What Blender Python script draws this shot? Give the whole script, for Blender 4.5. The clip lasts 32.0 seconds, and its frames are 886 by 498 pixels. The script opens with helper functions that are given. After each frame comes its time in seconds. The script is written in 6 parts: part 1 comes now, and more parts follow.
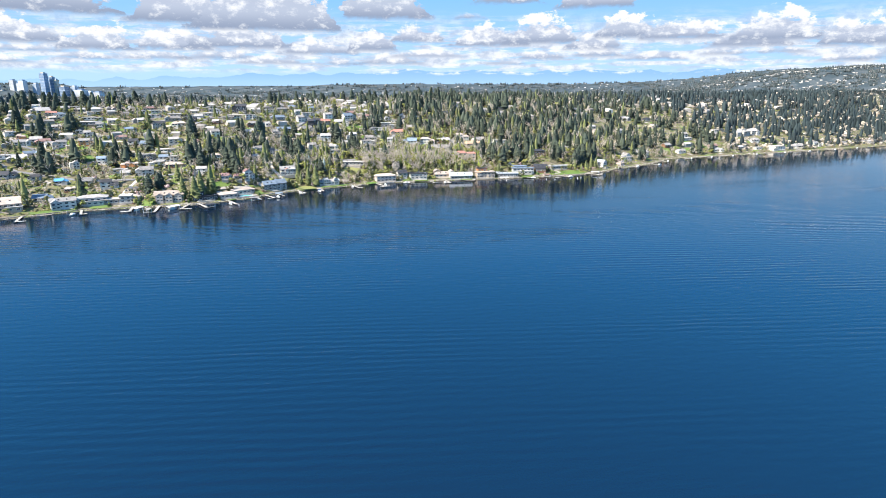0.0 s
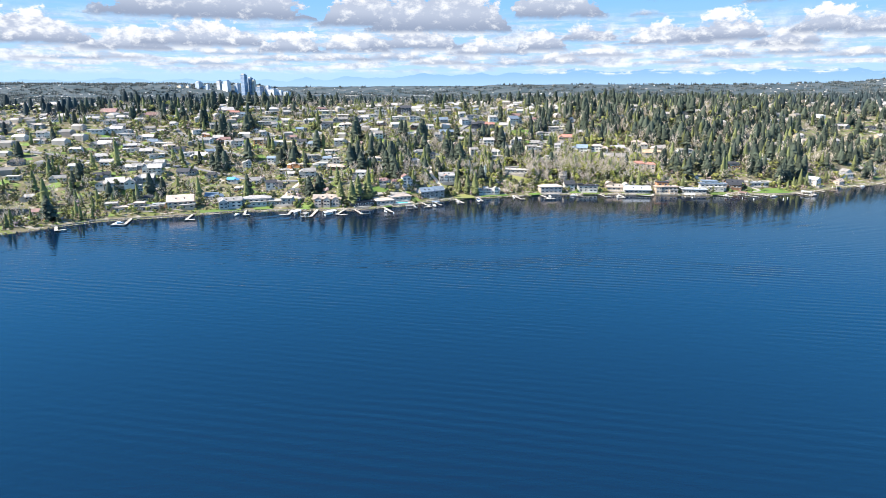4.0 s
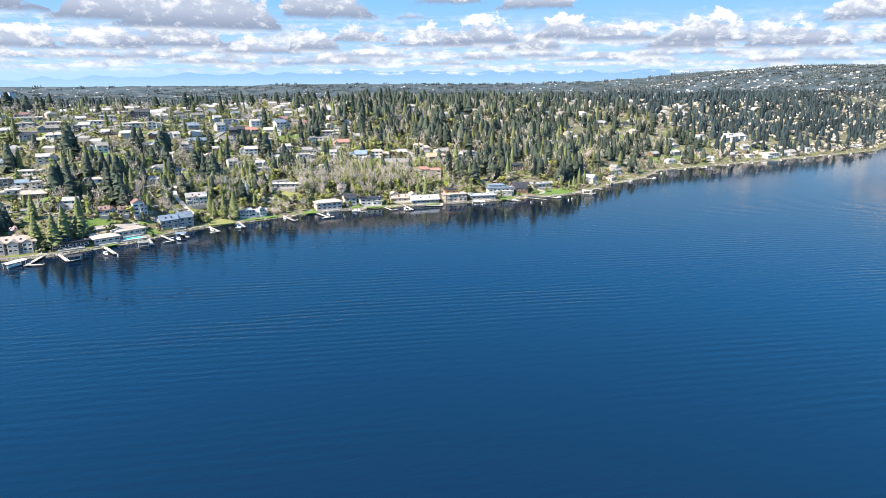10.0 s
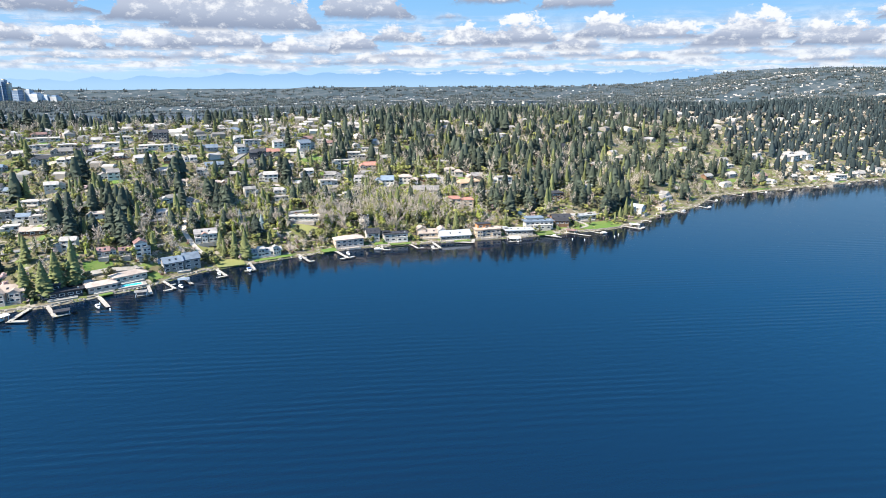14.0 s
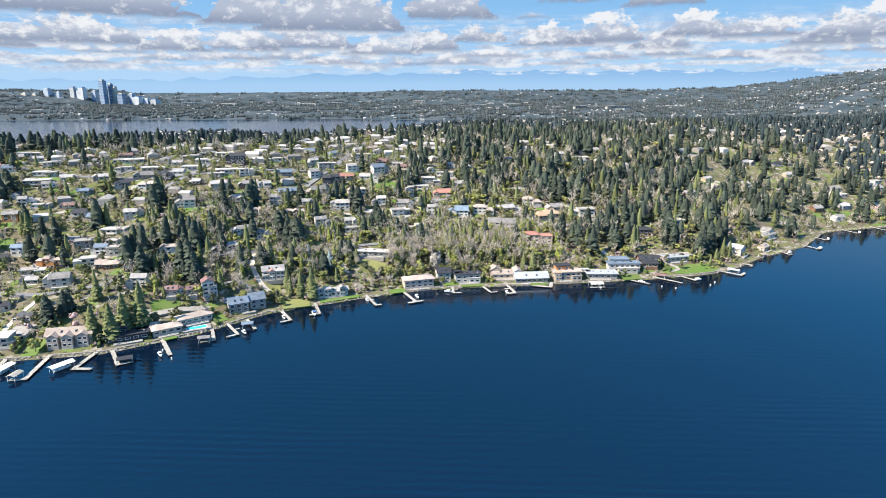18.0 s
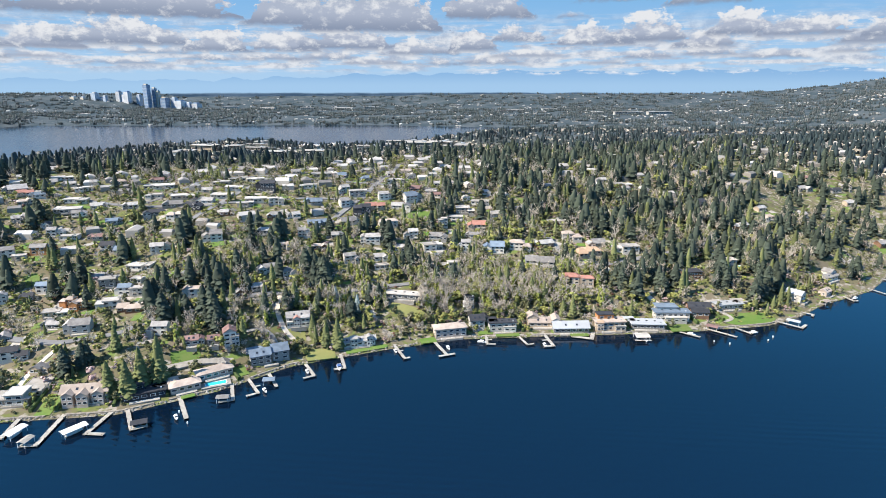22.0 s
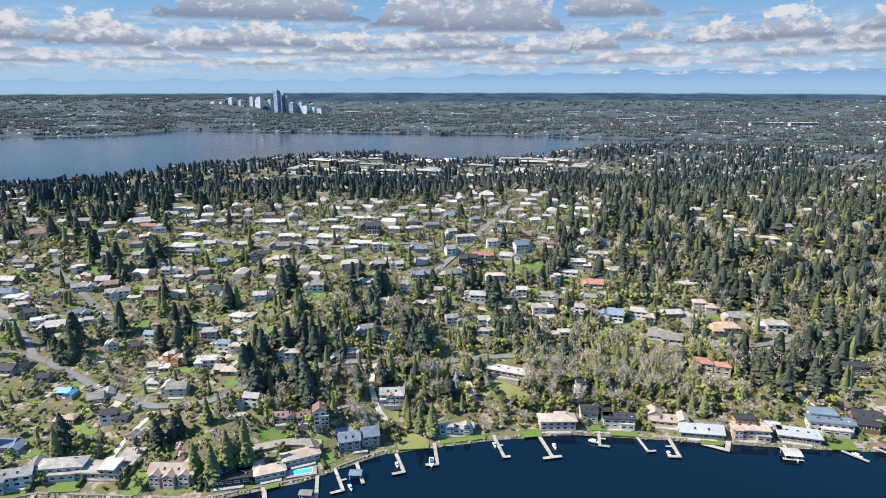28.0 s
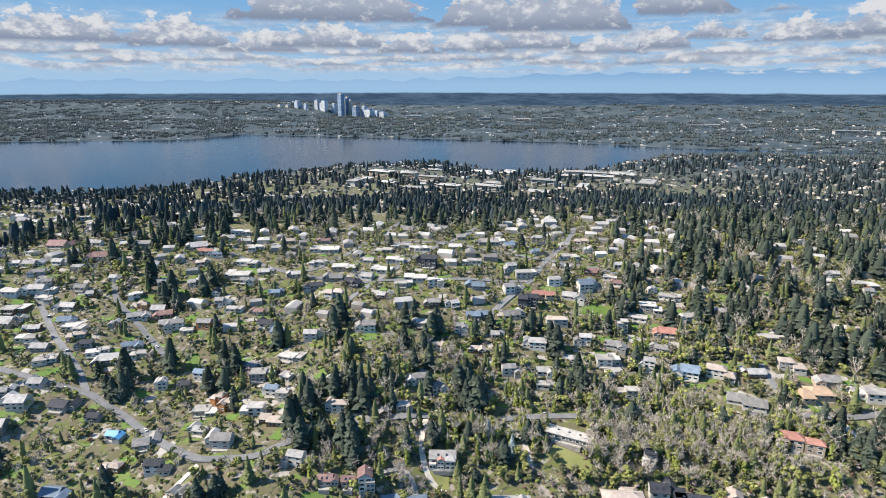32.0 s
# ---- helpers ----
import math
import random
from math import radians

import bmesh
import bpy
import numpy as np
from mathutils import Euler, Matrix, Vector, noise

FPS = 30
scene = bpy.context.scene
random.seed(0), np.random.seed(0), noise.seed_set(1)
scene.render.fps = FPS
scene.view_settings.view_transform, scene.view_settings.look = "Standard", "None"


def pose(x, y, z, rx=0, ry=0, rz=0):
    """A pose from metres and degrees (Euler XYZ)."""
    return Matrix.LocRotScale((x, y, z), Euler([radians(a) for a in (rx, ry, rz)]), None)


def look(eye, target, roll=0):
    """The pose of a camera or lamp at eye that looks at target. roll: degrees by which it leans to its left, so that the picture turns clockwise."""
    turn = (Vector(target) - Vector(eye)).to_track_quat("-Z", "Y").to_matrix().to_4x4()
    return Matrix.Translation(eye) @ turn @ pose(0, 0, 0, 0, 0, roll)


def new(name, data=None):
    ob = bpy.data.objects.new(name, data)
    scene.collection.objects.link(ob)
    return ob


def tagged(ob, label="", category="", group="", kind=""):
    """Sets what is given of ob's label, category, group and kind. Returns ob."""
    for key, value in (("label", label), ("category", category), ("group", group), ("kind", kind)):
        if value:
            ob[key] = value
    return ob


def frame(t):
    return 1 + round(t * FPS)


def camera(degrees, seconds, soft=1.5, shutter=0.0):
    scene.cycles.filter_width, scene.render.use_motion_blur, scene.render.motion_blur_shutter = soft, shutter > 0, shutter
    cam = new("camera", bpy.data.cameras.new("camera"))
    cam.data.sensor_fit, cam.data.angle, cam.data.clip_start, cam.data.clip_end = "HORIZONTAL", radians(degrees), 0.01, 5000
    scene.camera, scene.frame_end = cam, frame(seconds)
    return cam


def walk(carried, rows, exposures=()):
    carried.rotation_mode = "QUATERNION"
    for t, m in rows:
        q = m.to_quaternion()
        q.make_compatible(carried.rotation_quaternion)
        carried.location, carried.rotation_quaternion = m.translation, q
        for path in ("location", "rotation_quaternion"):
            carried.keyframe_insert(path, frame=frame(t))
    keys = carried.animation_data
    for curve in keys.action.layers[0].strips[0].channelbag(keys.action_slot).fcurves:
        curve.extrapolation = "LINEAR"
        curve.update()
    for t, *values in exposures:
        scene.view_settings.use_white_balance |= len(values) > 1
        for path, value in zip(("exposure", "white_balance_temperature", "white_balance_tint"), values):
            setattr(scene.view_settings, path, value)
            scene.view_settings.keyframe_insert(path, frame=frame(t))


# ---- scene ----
cam = camera(72.29, 32.0, soft=0.8)
TILT = -15.26
# seconds, east, north, height, heading
PATH = [
    (0.0, 0.0, 0.0, 111.0, -11.32),
    (0.5, 0.0, 7.5, 111.1, -10.00),
    (1.0, 0.0, 14.9, 111.3, -8.08),
    (1.5, 0.1, 22.4, 111.8, -4.16),
    (2.0, 0.1, 29.9, 112.1, -0.02),
    (2.5, 0.2, 37.5, 112.3, 3.08),
    (3.0, 0.3, 45.1, 112.4, 3.45),
    (3.5, 0.6, 52.8, 112.5, 3.68),
    (4.0, 0.9, 60.7, 112.5, 3.78),
    (4.5, 1.4, 68.7, 112.2, 3.81),
    (5.0, 1.9, 76.9, 111.8, 3.98),
    (5.5, 2.7, 85.4, 111.4, 1.93),
    (6.0, 3.5, 93.8, 111.1, -1.00),
    (6.5, 4.2, 102.0, 110.8, -4.03),
    (7.0, 5.2, 110.2, 110.5, -7.30),
    (7.5, 6.6, 118.2, 110.3, -11.01),
    (8.0, 8.3, 126.1, 110.2, -14.23),
    (8.5, 10.4, 133.8, 110.2, -15.85),
    (9.0, 12.9, 141.4, 110.3, -16.58),
    (9.5, 16.1, 149.0, 110.3, -16.67),
    (10.0, 19.6, 156.5, 110.6, -16.40),
    (10.5, 23.2, 164.0, 111.5, -16.18),
    (11.0, 26.6, 171.3, 112.8, -15.78),
    (11.5, 29.6, 178.5, 114.8, -14.96),
    (12.0, 32.2, 185.7, 117.3, -14.11),
    (12.5, 34.2, 192.8, 120.2, -13.61),
    (13.0, 35.9, 199.8, 123.4, -13.27),
    (13.5, 37.6, 206.5, 127.0, -13.13),
    (14.0, 39.2, 212.8, 130.6, -12.98),
    (14.5, 40.6, 218.7, 133.8, -12.66),
    (15.0, 41.9, 224.1, 137.0, -12.10),
    (15.5, 42.9, 228.9, 139.9, -11.09),
    (16.0, 43.9, 233.5, 142.8, -9.89),
    (16.5, 44.7, 237.9, 145.8, -8.64),
    (17.0, 45.4, 242.2, 148.7, -7.45),
    (17.5, 46.1, 246.6, 151.6, -6.51),
    (18.0, 46.7, 250.9, 154.6, -5.70),
    (18.5, 47.0, 255.3, 157.7, -4.98),
    (19.0, 47.4, 259.7, 160.9, -4.30),
    (19.5, 48.0, 264.1, 164.1, -3.56),
    (20.0, 48.6, 268.5, 167.4, -2.93),
    (20.5, 49.0, 272.9, 170.7, -2.56),
    (21.0, 49.3, 277.3, 174.0, -2.36),
    (21.5, 49.8, 281.7, 177.2, -2.35),
    (22.0, 50.3, 286.2, 180.5, -2.32),
    (22.5, 50.9, 290.7, 183.8, -2.04),
    (23.0, 51.6, 295.3, 187.1, -1.54),
    (23.5, 52.0, 299.7, 190.2, -0.71),
    (24.0, 52.2, 304.1, 193.3, 0.29),
    (24.5, 52.3, 308.7, 196.5, 1.35),
    (25.0, 52.3, 313.4, 199.7, 2.39),
    (25.5, 52.0, 318.0, 202.8, 3.24),
    (26.0, 51.6, 322.6, 206.0, 4.09),
    (26.5, 51.2, 327.2, 209.3, 5.14),
    (27.0, 50.8, 331.8, 212.5, 6.25),
    (27.5, 50.3, 336.4, 215.8, 7.36),
    (28.0, 49.8, 340.9, 219.0, 8.39),
    (28.5, 49.4, 345.4, 222.0, 9.18),
    (29.0, 48.9, 349.9, 225.0, 9.88),
    (29.5, 48.3, 354.4, 228.0, 10.58),
    (30.0, 47.7, 358.9, 231.1, 11.30),
    (30.5, 46.9, 363.7, 234.5, 12.16),
    (31.0, 46.0, 368.5, 237.8, 12.98),
    (31.5, 44.7, 372.9, 240.9, 13.56),
    (32.0, 43.4, 377.3, 244.0, 14.08),
]
EXPOSURES = [(0.0, 1.4), (10.0, 1.38), (15.0, 1.25), (19.0, 1.08), (24.0, 0.95), (32.0, 0.83)]
walk(cam, [(t, pose(x, y, z, 90 + TILT, 0, yaw)) for t, x, y, z, yaw in PATH], EXPOSURES)
# ==== rest
SUN_ELEVATION, SUN_FROM = 46.0, 252.0  # degrees; the compass bearing, with north along +y, from which the sun shines

# ---- sky, far range and sun ----
world = bpy.data.worlds.new("sky")
scene.world = world
world.use_nodes = True
wt = world.node_tree
wt.nodes.clear()


def wn(kind, *inputs, **props):
    """A node of the sky; inputs are numbers or sockets."""
    n = wt.nodes.new(kind)
    for key, value in props.items():
        setattr_node(n, key, value)
    for i, v in enumerate(inputs):
        if v is None:
            continue
        if isinstance(v, bpy.types.NodeSocket):
            wt.links.new(v, n.inputs[i])
        else:
            n.inputs[i].default_value = v
    return n


def setattr_node(n, key, value):
    if key == "operation":
        n.operation = value
    elif key == "interpolation_type":
        n.interpolation_type = value
    elif key == "noise_dimensions":
        n.noise_dimensions = value


def wm(op, *inputs):
    return wn("ShaderNodeMath", *inputs, operation=op).outputs[0]


def wrange(v, a, b, lo=0.0, hi=1.0, smooth=True):
    return wn("ShaderNodeMapRange", v, a, b, lo, hi, interpolation_type="SMOOTHSTEP" if smooth else "LINEAR").outputs[0]


def wmix(f, a, b):
    n = wt.nodes.new("ShaderNodeMix")
    n.data_type = "RGBA"
    for i, v in ((0, f), (6, a), (7, b)):
        if isinstance(v, bpy.types.NodeSocket):
            wt.links.new(v, n.inputs[i])
        else:
            n.inputs[i].default_value = v if i == 0 else (*v, 1)
    return n.outputs[2]


sky = wt.nodes.new("ShaderNodeTexSky")
sky.sky_type, sky.sun_disc = "NISHITA", False
sky.sun_elevation, sky.sun_rotation = radians(SUN_ELEVATION), radians(SUN_FROM)
sky.air_density, sky.dust_density, sky.ozone_density = 1.0, 0.3, 2.0
SKY = 0.25
sky_light = wn("ShaderNodeVectorMath", sky.outputs[0], operation="SCALE")
sky_light.inputs[3].default_value = SKY
way = wt.nodes.new("ShaderNodeTexCoord").outputs["Generated"]
split = wn("ShaderNodeSeparateXYZ", way)
azimuth = wm("MULTIPLY", wm("ARCTAN2", split.outputs[0], split.outputs[1]), 57.2958)
level = wm("MULTIPLY", wm("ARCSINE", split.outputs[2]), 57.2958)
field = wn("ShaderNodeCombineXYZ", azimuth, wm("MULTIPLY", level, 1.7), 0.0).outputs[0]


def wnoise(vec, scale, detail=3.0, rough=0.55):
    n = wn("ShaderNodeTexNoise", noise_dimensions="2D")
    wt.links.new(vec, n.inputs["Vector"])
    n.inputs["Scale"].default_value, n.inputs["Detail"].default_value, n.inputs["Roughness"].default_value = scale, detail, rough
    return wm("SUBTRACT", n.outputs[0], 0.5)


puff = wnoise(field, 0.7, 8.0, 0.64)
lump = wnoise(field, 0.33, 4.0, 0.6)
flat_field = wn("ShaderNodeCombineXYZ", wm("MULTIPLY", azimuth, 0.22), wm("MULTIPLY", level, 1.9), 0.0).outputs[0]
streak = wnoise(flat_field, 1.0, 5.0, 0.6)
high = wrange(level, 8.0, 30.0)
WHITE, GREY, BASE = (0.85, 0.87, 0.91), (0.46, 0.52, 0.65), (0.27, 0.33, 0.46)
tone = wmix(wrange(level, -1.0, 9.0), (0.46, 0.68, 0.93), (0.22, 0.50, 0.86))
# unseen sky above the view, made a brighter blue to lift the lake's reflections
tone = wmix(wrange(level, 8.5, 18.0), tone, (0.08, 0.5, 1.15))
air = wmix(wrange(level, 28.0, 64.0), tone, sky_light.outputs[0])
# thin broken sheets low down
sheet = wm("MULTIPLY", wrange(streak, -0.14, 0.08), wrange(level, 0.6, 1.5))
sheet = wm("MULTIPLY", sheet, wrange(level, 6.5, 3.5, 0.0, 0.9))
air = wmix(sheet, air, wmix(wrange(puff, -0.2, 0.15), GREY, WHITE))
# clouds overhead, out of the picture, as broken as those in it
plane = wn("ShaderNodeVectorMath", way, operation="DIVIDE")
lift = wm("MAXIMUM", split.outputs[2], 0.05)
wt.links.new(wn("ShaderNodeCombineXYZ", lift, lift, lift).outputs[0], plane.inputs[1])
above = wm("MULTIPLY", wrange(wnoise(plane.outputs[0], 0.9, 5.0), 0.1, 0.26), wrange(level, 26.0, 42.0))
air = wmix(wm("MULTIPLY", above, 0.6), air, wmix(wrange(lump, -0.2, 0.2), GREY, WHITE))


height = level


def cloud(az, base, half, tall, dark=0.0):
    """A flat-based heap cloud, in degrees."""
    global air
    side_on = wm("MULTIPLY_ADD", air, 1e-9, azimuth)
    level = wm("MULTIPLY_ADD", air, 1e-9, height)
    half *= 1.15
    a = wm("MULTIPLY_ADD", side_on, 1 / half, -az / half)
    top = wm("MULTIPLY_ADD", wm("MULTIPLY", a, a), -tall * 1.05, base + tall * 0.98)
    top = wm("MULTIPLY_ADD", puff, min(1.5 * tall, 3.2), top)
    top = wm("MULTIPLY_ADD", lump, tall * 1.2, top)
    edge = wrange(wm("SUBTRACT", top, level), -0.08, 0.42)
    foot = wrange(wm("MULTIPLY_ADD", puff, 0.7, level), base - 0.22, base + 0.28)
    shade = wrange(wm("MULTIPLY_ADD", puff, 3.2 * tall, level), base + tall * (0.1 + dark * 0.5), base + tall * (1.0 + dark), smooth=True)
    side = wm("MULTIPLY", wrange(wm("ABSOLUTE", a), 1.25, 0.8), wm("MULTIPLY", edge, foot))
    air = wmix(side, air, wmix(shade, wmix(wrange(level, base, base + tall * 0.4), BASE, GREY), WHITE))


# far, low rows first
for n in range(26):
    u = random.Random(n * 7 + 3)
    cloud(-58 + n * 4.6 + u.uniform(-1.4, 1.4), u.uniform(1.5, 2.5), u.uniform(1.8, 3.6), u.uniform(0.5, 0.95))
for az, base, half, tall in ((-52, 3.3, 4.5, 2.2), (-44.5, 3.1, 5.5, 2.4), (-36.5, 2.9, 4.5, 2.6), (-30, 2.6, 3.2, 1.7), (-24, 3.0, 5.5, 2.4), (-17, 2.6, 3.0, 2.0)):
    cloud(az, base, half, tall)
for az, base, half, tall in ((-11.8, 2.7, 4.0, 1.6), (-6, 2.9, 4.6, 2.3), (0.2, 2.5, 3.4, 1.4), (5.0, 2.8, 2.2, 2.3), (9.0, 3.6, 2.4, 1.7), (15.5, 3.2, 3.6, 1.9), (20, 3.4, 3.6, 2.4)):
    cloud(az, base, half, tall)
for az, base, half, tall in ((24.5, 2.9, 2.4, 1.6), (27.2, 3.8, 2.7, 2.2), (32, 3.6, 3.6, 1.7), (36.8, 2.9, 3.2, 1.7), (38.6, 3.3, 3.6, 2.4), (45.2, 2.8, 4.0, 2.2), (50, 4.6, 3.5, 2.0), (55, 2.9, 4.5, 2.4)):
    cloud(az, base, half, tall)
for az, base, half, tall in ((-23.5, 5.2, 8.5, 4.2), (-10.5, 4.8, 4.0, 3.6), (-3.6, 4.4, 6.4, 4.4), (6.0, 5.5, 4.0, 3.4), (13.6, 5.6, 1.5, 0.5), (17, 6.8, 3.2, 1.6), (24.8, 6.3, 3.4, 2.0), (-48, 6.6, 5.0, 1.6), (-38, 8.0, 5.0, 2.0)):
    cloud(az, base, half, tall, 0.28)
for az, base, half, tall in ((36, 7.0, 2.4, 1.2), (43, 7.0, 4.6, 1.6), (54, 7.2, 4.0, 2.0)):
    cloud(az, base, half, tall, 0.2)
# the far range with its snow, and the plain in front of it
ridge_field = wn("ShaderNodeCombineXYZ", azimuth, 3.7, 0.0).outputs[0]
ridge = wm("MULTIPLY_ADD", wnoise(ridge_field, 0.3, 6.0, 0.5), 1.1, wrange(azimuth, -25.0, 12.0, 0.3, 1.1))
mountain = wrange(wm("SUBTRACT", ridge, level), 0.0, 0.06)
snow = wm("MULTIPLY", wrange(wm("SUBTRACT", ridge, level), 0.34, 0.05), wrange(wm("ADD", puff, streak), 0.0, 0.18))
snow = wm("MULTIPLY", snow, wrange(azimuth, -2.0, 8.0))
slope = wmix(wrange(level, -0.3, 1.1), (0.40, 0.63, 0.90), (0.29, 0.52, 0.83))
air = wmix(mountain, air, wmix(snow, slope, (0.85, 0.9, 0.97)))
fine_field = wn("ShaderNodeCombineXYZ", wm("MULTIPLY", azimuth, 1.1), wm("MULTIPLY", level, 14.0), 0.0).outputs[0]
plain = wmix(wrange(wm("ADD", wnoise(fine_field, 1.0, 5.0, 0.65), streak), -0.22, 0.25), (0.055, 0.105, 0.18), (0.12, 0.19, 0.29))
air = wmix(wrange(wm("MULTIPLY_ADD", lump, 0.2, level), -0.72, -0.9), air, plain)
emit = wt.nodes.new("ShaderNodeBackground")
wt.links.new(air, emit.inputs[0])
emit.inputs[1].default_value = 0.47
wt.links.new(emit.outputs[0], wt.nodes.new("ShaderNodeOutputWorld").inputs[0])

lamp = bpy.data.lights.new("sun", "SUN")
lamp.energy, lamp.angle, lamp.color = 5.0, radians(0.55), (1.0, 0.91, 0.78)
sun = new("sun", lamp)
b, e = radians(SUN_FROM), radians(SUN_ELEVATION)
sun.matrix_world = look((0, 0, 900), Vector((0, 0, 900)) - Vector((math.sin(b) * math.cos(e), math.cos(b) * math.cos(e), math.sin(e))))


# ---- materials ----
def material(name, color, other=None, scale=0.2, rough=0.8, metal=0.0, bump=0.0, vary=0.12, island=False, spec=0.3, fine=3.0):
    """Two colours mixed by coarse and fine noise in metres, with a small change from object to object (or piece to piece)."""
    m = bpy.data.materials.new(name)
    m.use_nodes = True
    nt = m.node_tree
    bs = nt.nodes["Principled BSDF"]
    bs.inputs["Roughness"].default_value, bs.inputs["Metallic"].default_value, bs.inputs["Specular IOR Level"].default_value = rough, metal, spec
    geo = nt.nodes.new("ShaderNodeNewGeometry")
    coarse, grain = nt.nodes.new("ShaderNodeTexNoise"), nt.nodes.new("ShaderNodeTexNoise")
    for n, sc in ((coarse, scale), (grain, fine)):
        nt.links.new(geo.outputs["Position"], n.inputs["Vector"])
        n.inputs["Scale"].default_value, n.inputs["Detail"].default_value = sc, 3.0
    mix = nt.nodes.new("ShaderNodeMix")
    mix.data_type = "RGBA"
    ramp = nt.nodes.new("ShaderNodeMapRange")
    ramp.inputs[1].default_value, ramp.inputs[2].default_value = 0.32, 0.68
    add = nt.nodes.new("ShaderNodeMath")
    add.operation = "MULTIPLY_ADD"
    add.inputs[1].default_value = 0.35
    sub = nt.nodes.new("ShaderNodeMath")
    sub.operation = "SUBTRACT"
    sub.inputs[1].default_value = 0.175
    nt.links.new(grain.outputs[0], add.inputs[0])
    nt.links.new(coarse.outputs[0], sub.inputs[0])
    nt.links.new(sub.outputs[0], add.inputs[2])
    nt.links.new(add.outputs[0], ramp.inputs[0])
    nt.links.new(ramp.outputs[0], mix.inputs[0])
    mix.inputs[6].default_value = (*color, 1)
    mix.inputs[7].default_value = (*(other or [c * 0.72 for c in color]), 1)
    hsv = nt.nodes.new("ShaderNodeHueSaturation")
    chance = geo.outputs["Random Per Island"] if island else nt.nodes.new("ShaderNodeObjectInfo").outputs["Random"]
    val = nt.nodes.new("ShaderNodeMapRange")
    val.inputs[3].default_value, val.inputs[4].default_value = 1 - vary, 1 + vary
    nt.links.new(chance, val.inputs[0])
    nt.links.new(val.outputs[0], hsv.inputs["Value"])
    nt.links.new(mix.outputs[2], hsv.inputs["Color"])
    nt.links.new(hsv.outputs[0], bs.inputs["Base Color"])
    if bump:
        bp = nt.nodes.new("ShaderNodeBump")
        bp.inputs["Strength"].default_value, bp.inputs["Distance"].default_value = bump, 0.3
        nt.links.new(grain.outputs[0], bp.inputs["Height"])
        nt.links.new(bp.outputs[0], bs.inputs["Normal"])
    return m


WALL = {
    "white": material("white_siding", (0.56, 0.535, 0.49), (0.44, 0.415, 0.375), 0.3, vary=0.28),
    "grey": material("grey_siding", (0.3, 0.29, 0.27), (0.22, 0.21, 0.2), 0.3, vary=0.3),
    "dark": material("dark_siding", (0.06, 0.065, 0.075), (0.04, 0.042, 0.05), 0.3),
    "tan": material("tan_stucco", (0.47, 0.38, 0.29), (0.36, 0.29, 0.22), 0.3),
    "brown": material("brown_wood", (0.2, 0.115, 0.07), (0.13, 0.075, 0.05), 0.3),
    "orange": material("orange_wood", (0.55, 0.24, 0.09), (0.43, 0.2, 0.09), 0.3),
    "stone": material("pale_stone", (0.48, 0.4, 0.34), (0.36, 0.295, 0.25), 0.3),
}
ROOF = {
    "flat": material("pale_membrane", (0.46, 0.43, 0.395), (0.31, 0.29, 0.265), 0.2, vary=0.34),
    "grey": material("grey_shingle", (0.35, 0.335, 0.32), (0.22, 0.21, 0.205), 0.35, vary=0.42),
    "brown": material("brown_shingle", (0.42, 0.35, 0.3), (0.31, 0.255, 0.22), 0.3, vary=0.2),
    "blue": material("slate_blue_roof", (0.17, 0.22, 0.28), (0.12, 0.155, 0.2), 0.3, vary=0.2),
    "dark": material("dark_roof", (0.045, 0.048, 0.058), (0.03, 0.032, 0.038), 0.3, vary=0.2),
    "pink": material("purple_brown_shingle", (0.25, 0.155, 0.14), (0.17, 0.105, 0.098), 0.3, vary=0.2),
    "red": material("red_tile", (0.4, 0.2, 0.155), (0.3, 0.145, 0.115), 0.3),
    "orange": material("orange_tile", (0.44, 0.31, 0.21), (0.35, 0.245, 0.17), 0.3),
    "tarp": material("blue_tarpaulin", (0.1, 0.3, 0.5), (0.07, 0.22, 0.42), 0.6, rough=0.5),
    "metal": material("grey_metal_roof", (0.4, 0.42, 0.44), (0.33, 0.345, 0.36), 0.2, rough=0.45, spec=0.5),
}
GLASS = material("window_glass", (0.03, 0.04, 0.055), (0.02, 0.025, 0.035), 0.5, rough=0.08, spec=0.8)
TRIM = material("white_trim", (0.75, 0.75, 0.73), (0.66, 0.66, 0.64), 0.5)
CONCRETE = material("concrete", (0.36, 0.335, 0.3), (0.25, 0.23, 0.205), 0.25)
PLANK = material("weathered_planks", (0.4, 0.375, 0.335), (0.28, 0.26, 0.23), 0.5)
TIMBER = material("wet_timber", (0.11, 0.085, 0.065), (0.07, 0.055, 0.045), 0.8)
ASPHALT = material("grey_asphalt", (0.2, 0.2, 0.205), (0.14, 0.14, 0.145), 0.12, rough=0.85)
GRAVEL = material("pale_gravel", (0.54, 0.49, 0.42), (0.42, 0.375, 0.32), 0.3)
LAWN = material("mown_grass", (0.08, 0.155, 0.025), (0.125, 0.165, 0.045), 0.09, fine=1.2)
DRY = material("rough_grass", (0.2, 0.2, 0.075), (0.15, 0.165, 0.055), 0.07, fine=1.2)
ROCK = material("grey_shore_rock", (0.3, 0.27, 0.23), (0.17, 0.155, 0.135), 0.6, vary=0.3)
POOL = material("pool_water", (0.03, 0.42, 0.5), (0.05, 0.5, 0.56), 0.4, rough=0.08)
BARK = material("bark", (0.12, 0.09, 0.07), (0.08, 0.06, 0.05), 0.8)
NEEDLE = material("dark_conifer_needles", (0.062, 0.077, 0.056), (0.041, 0.052, 0.042), 0.05, rough=0.9, island=True, vary=0.4, spec=0.1)
CEDAR = material("cedar_sprays", (0.15, 0.165, 0.07), (0.11, 0.125, 0.056), 0.05, rough=0.9, island=True, vary=0.35, spec=0.1)
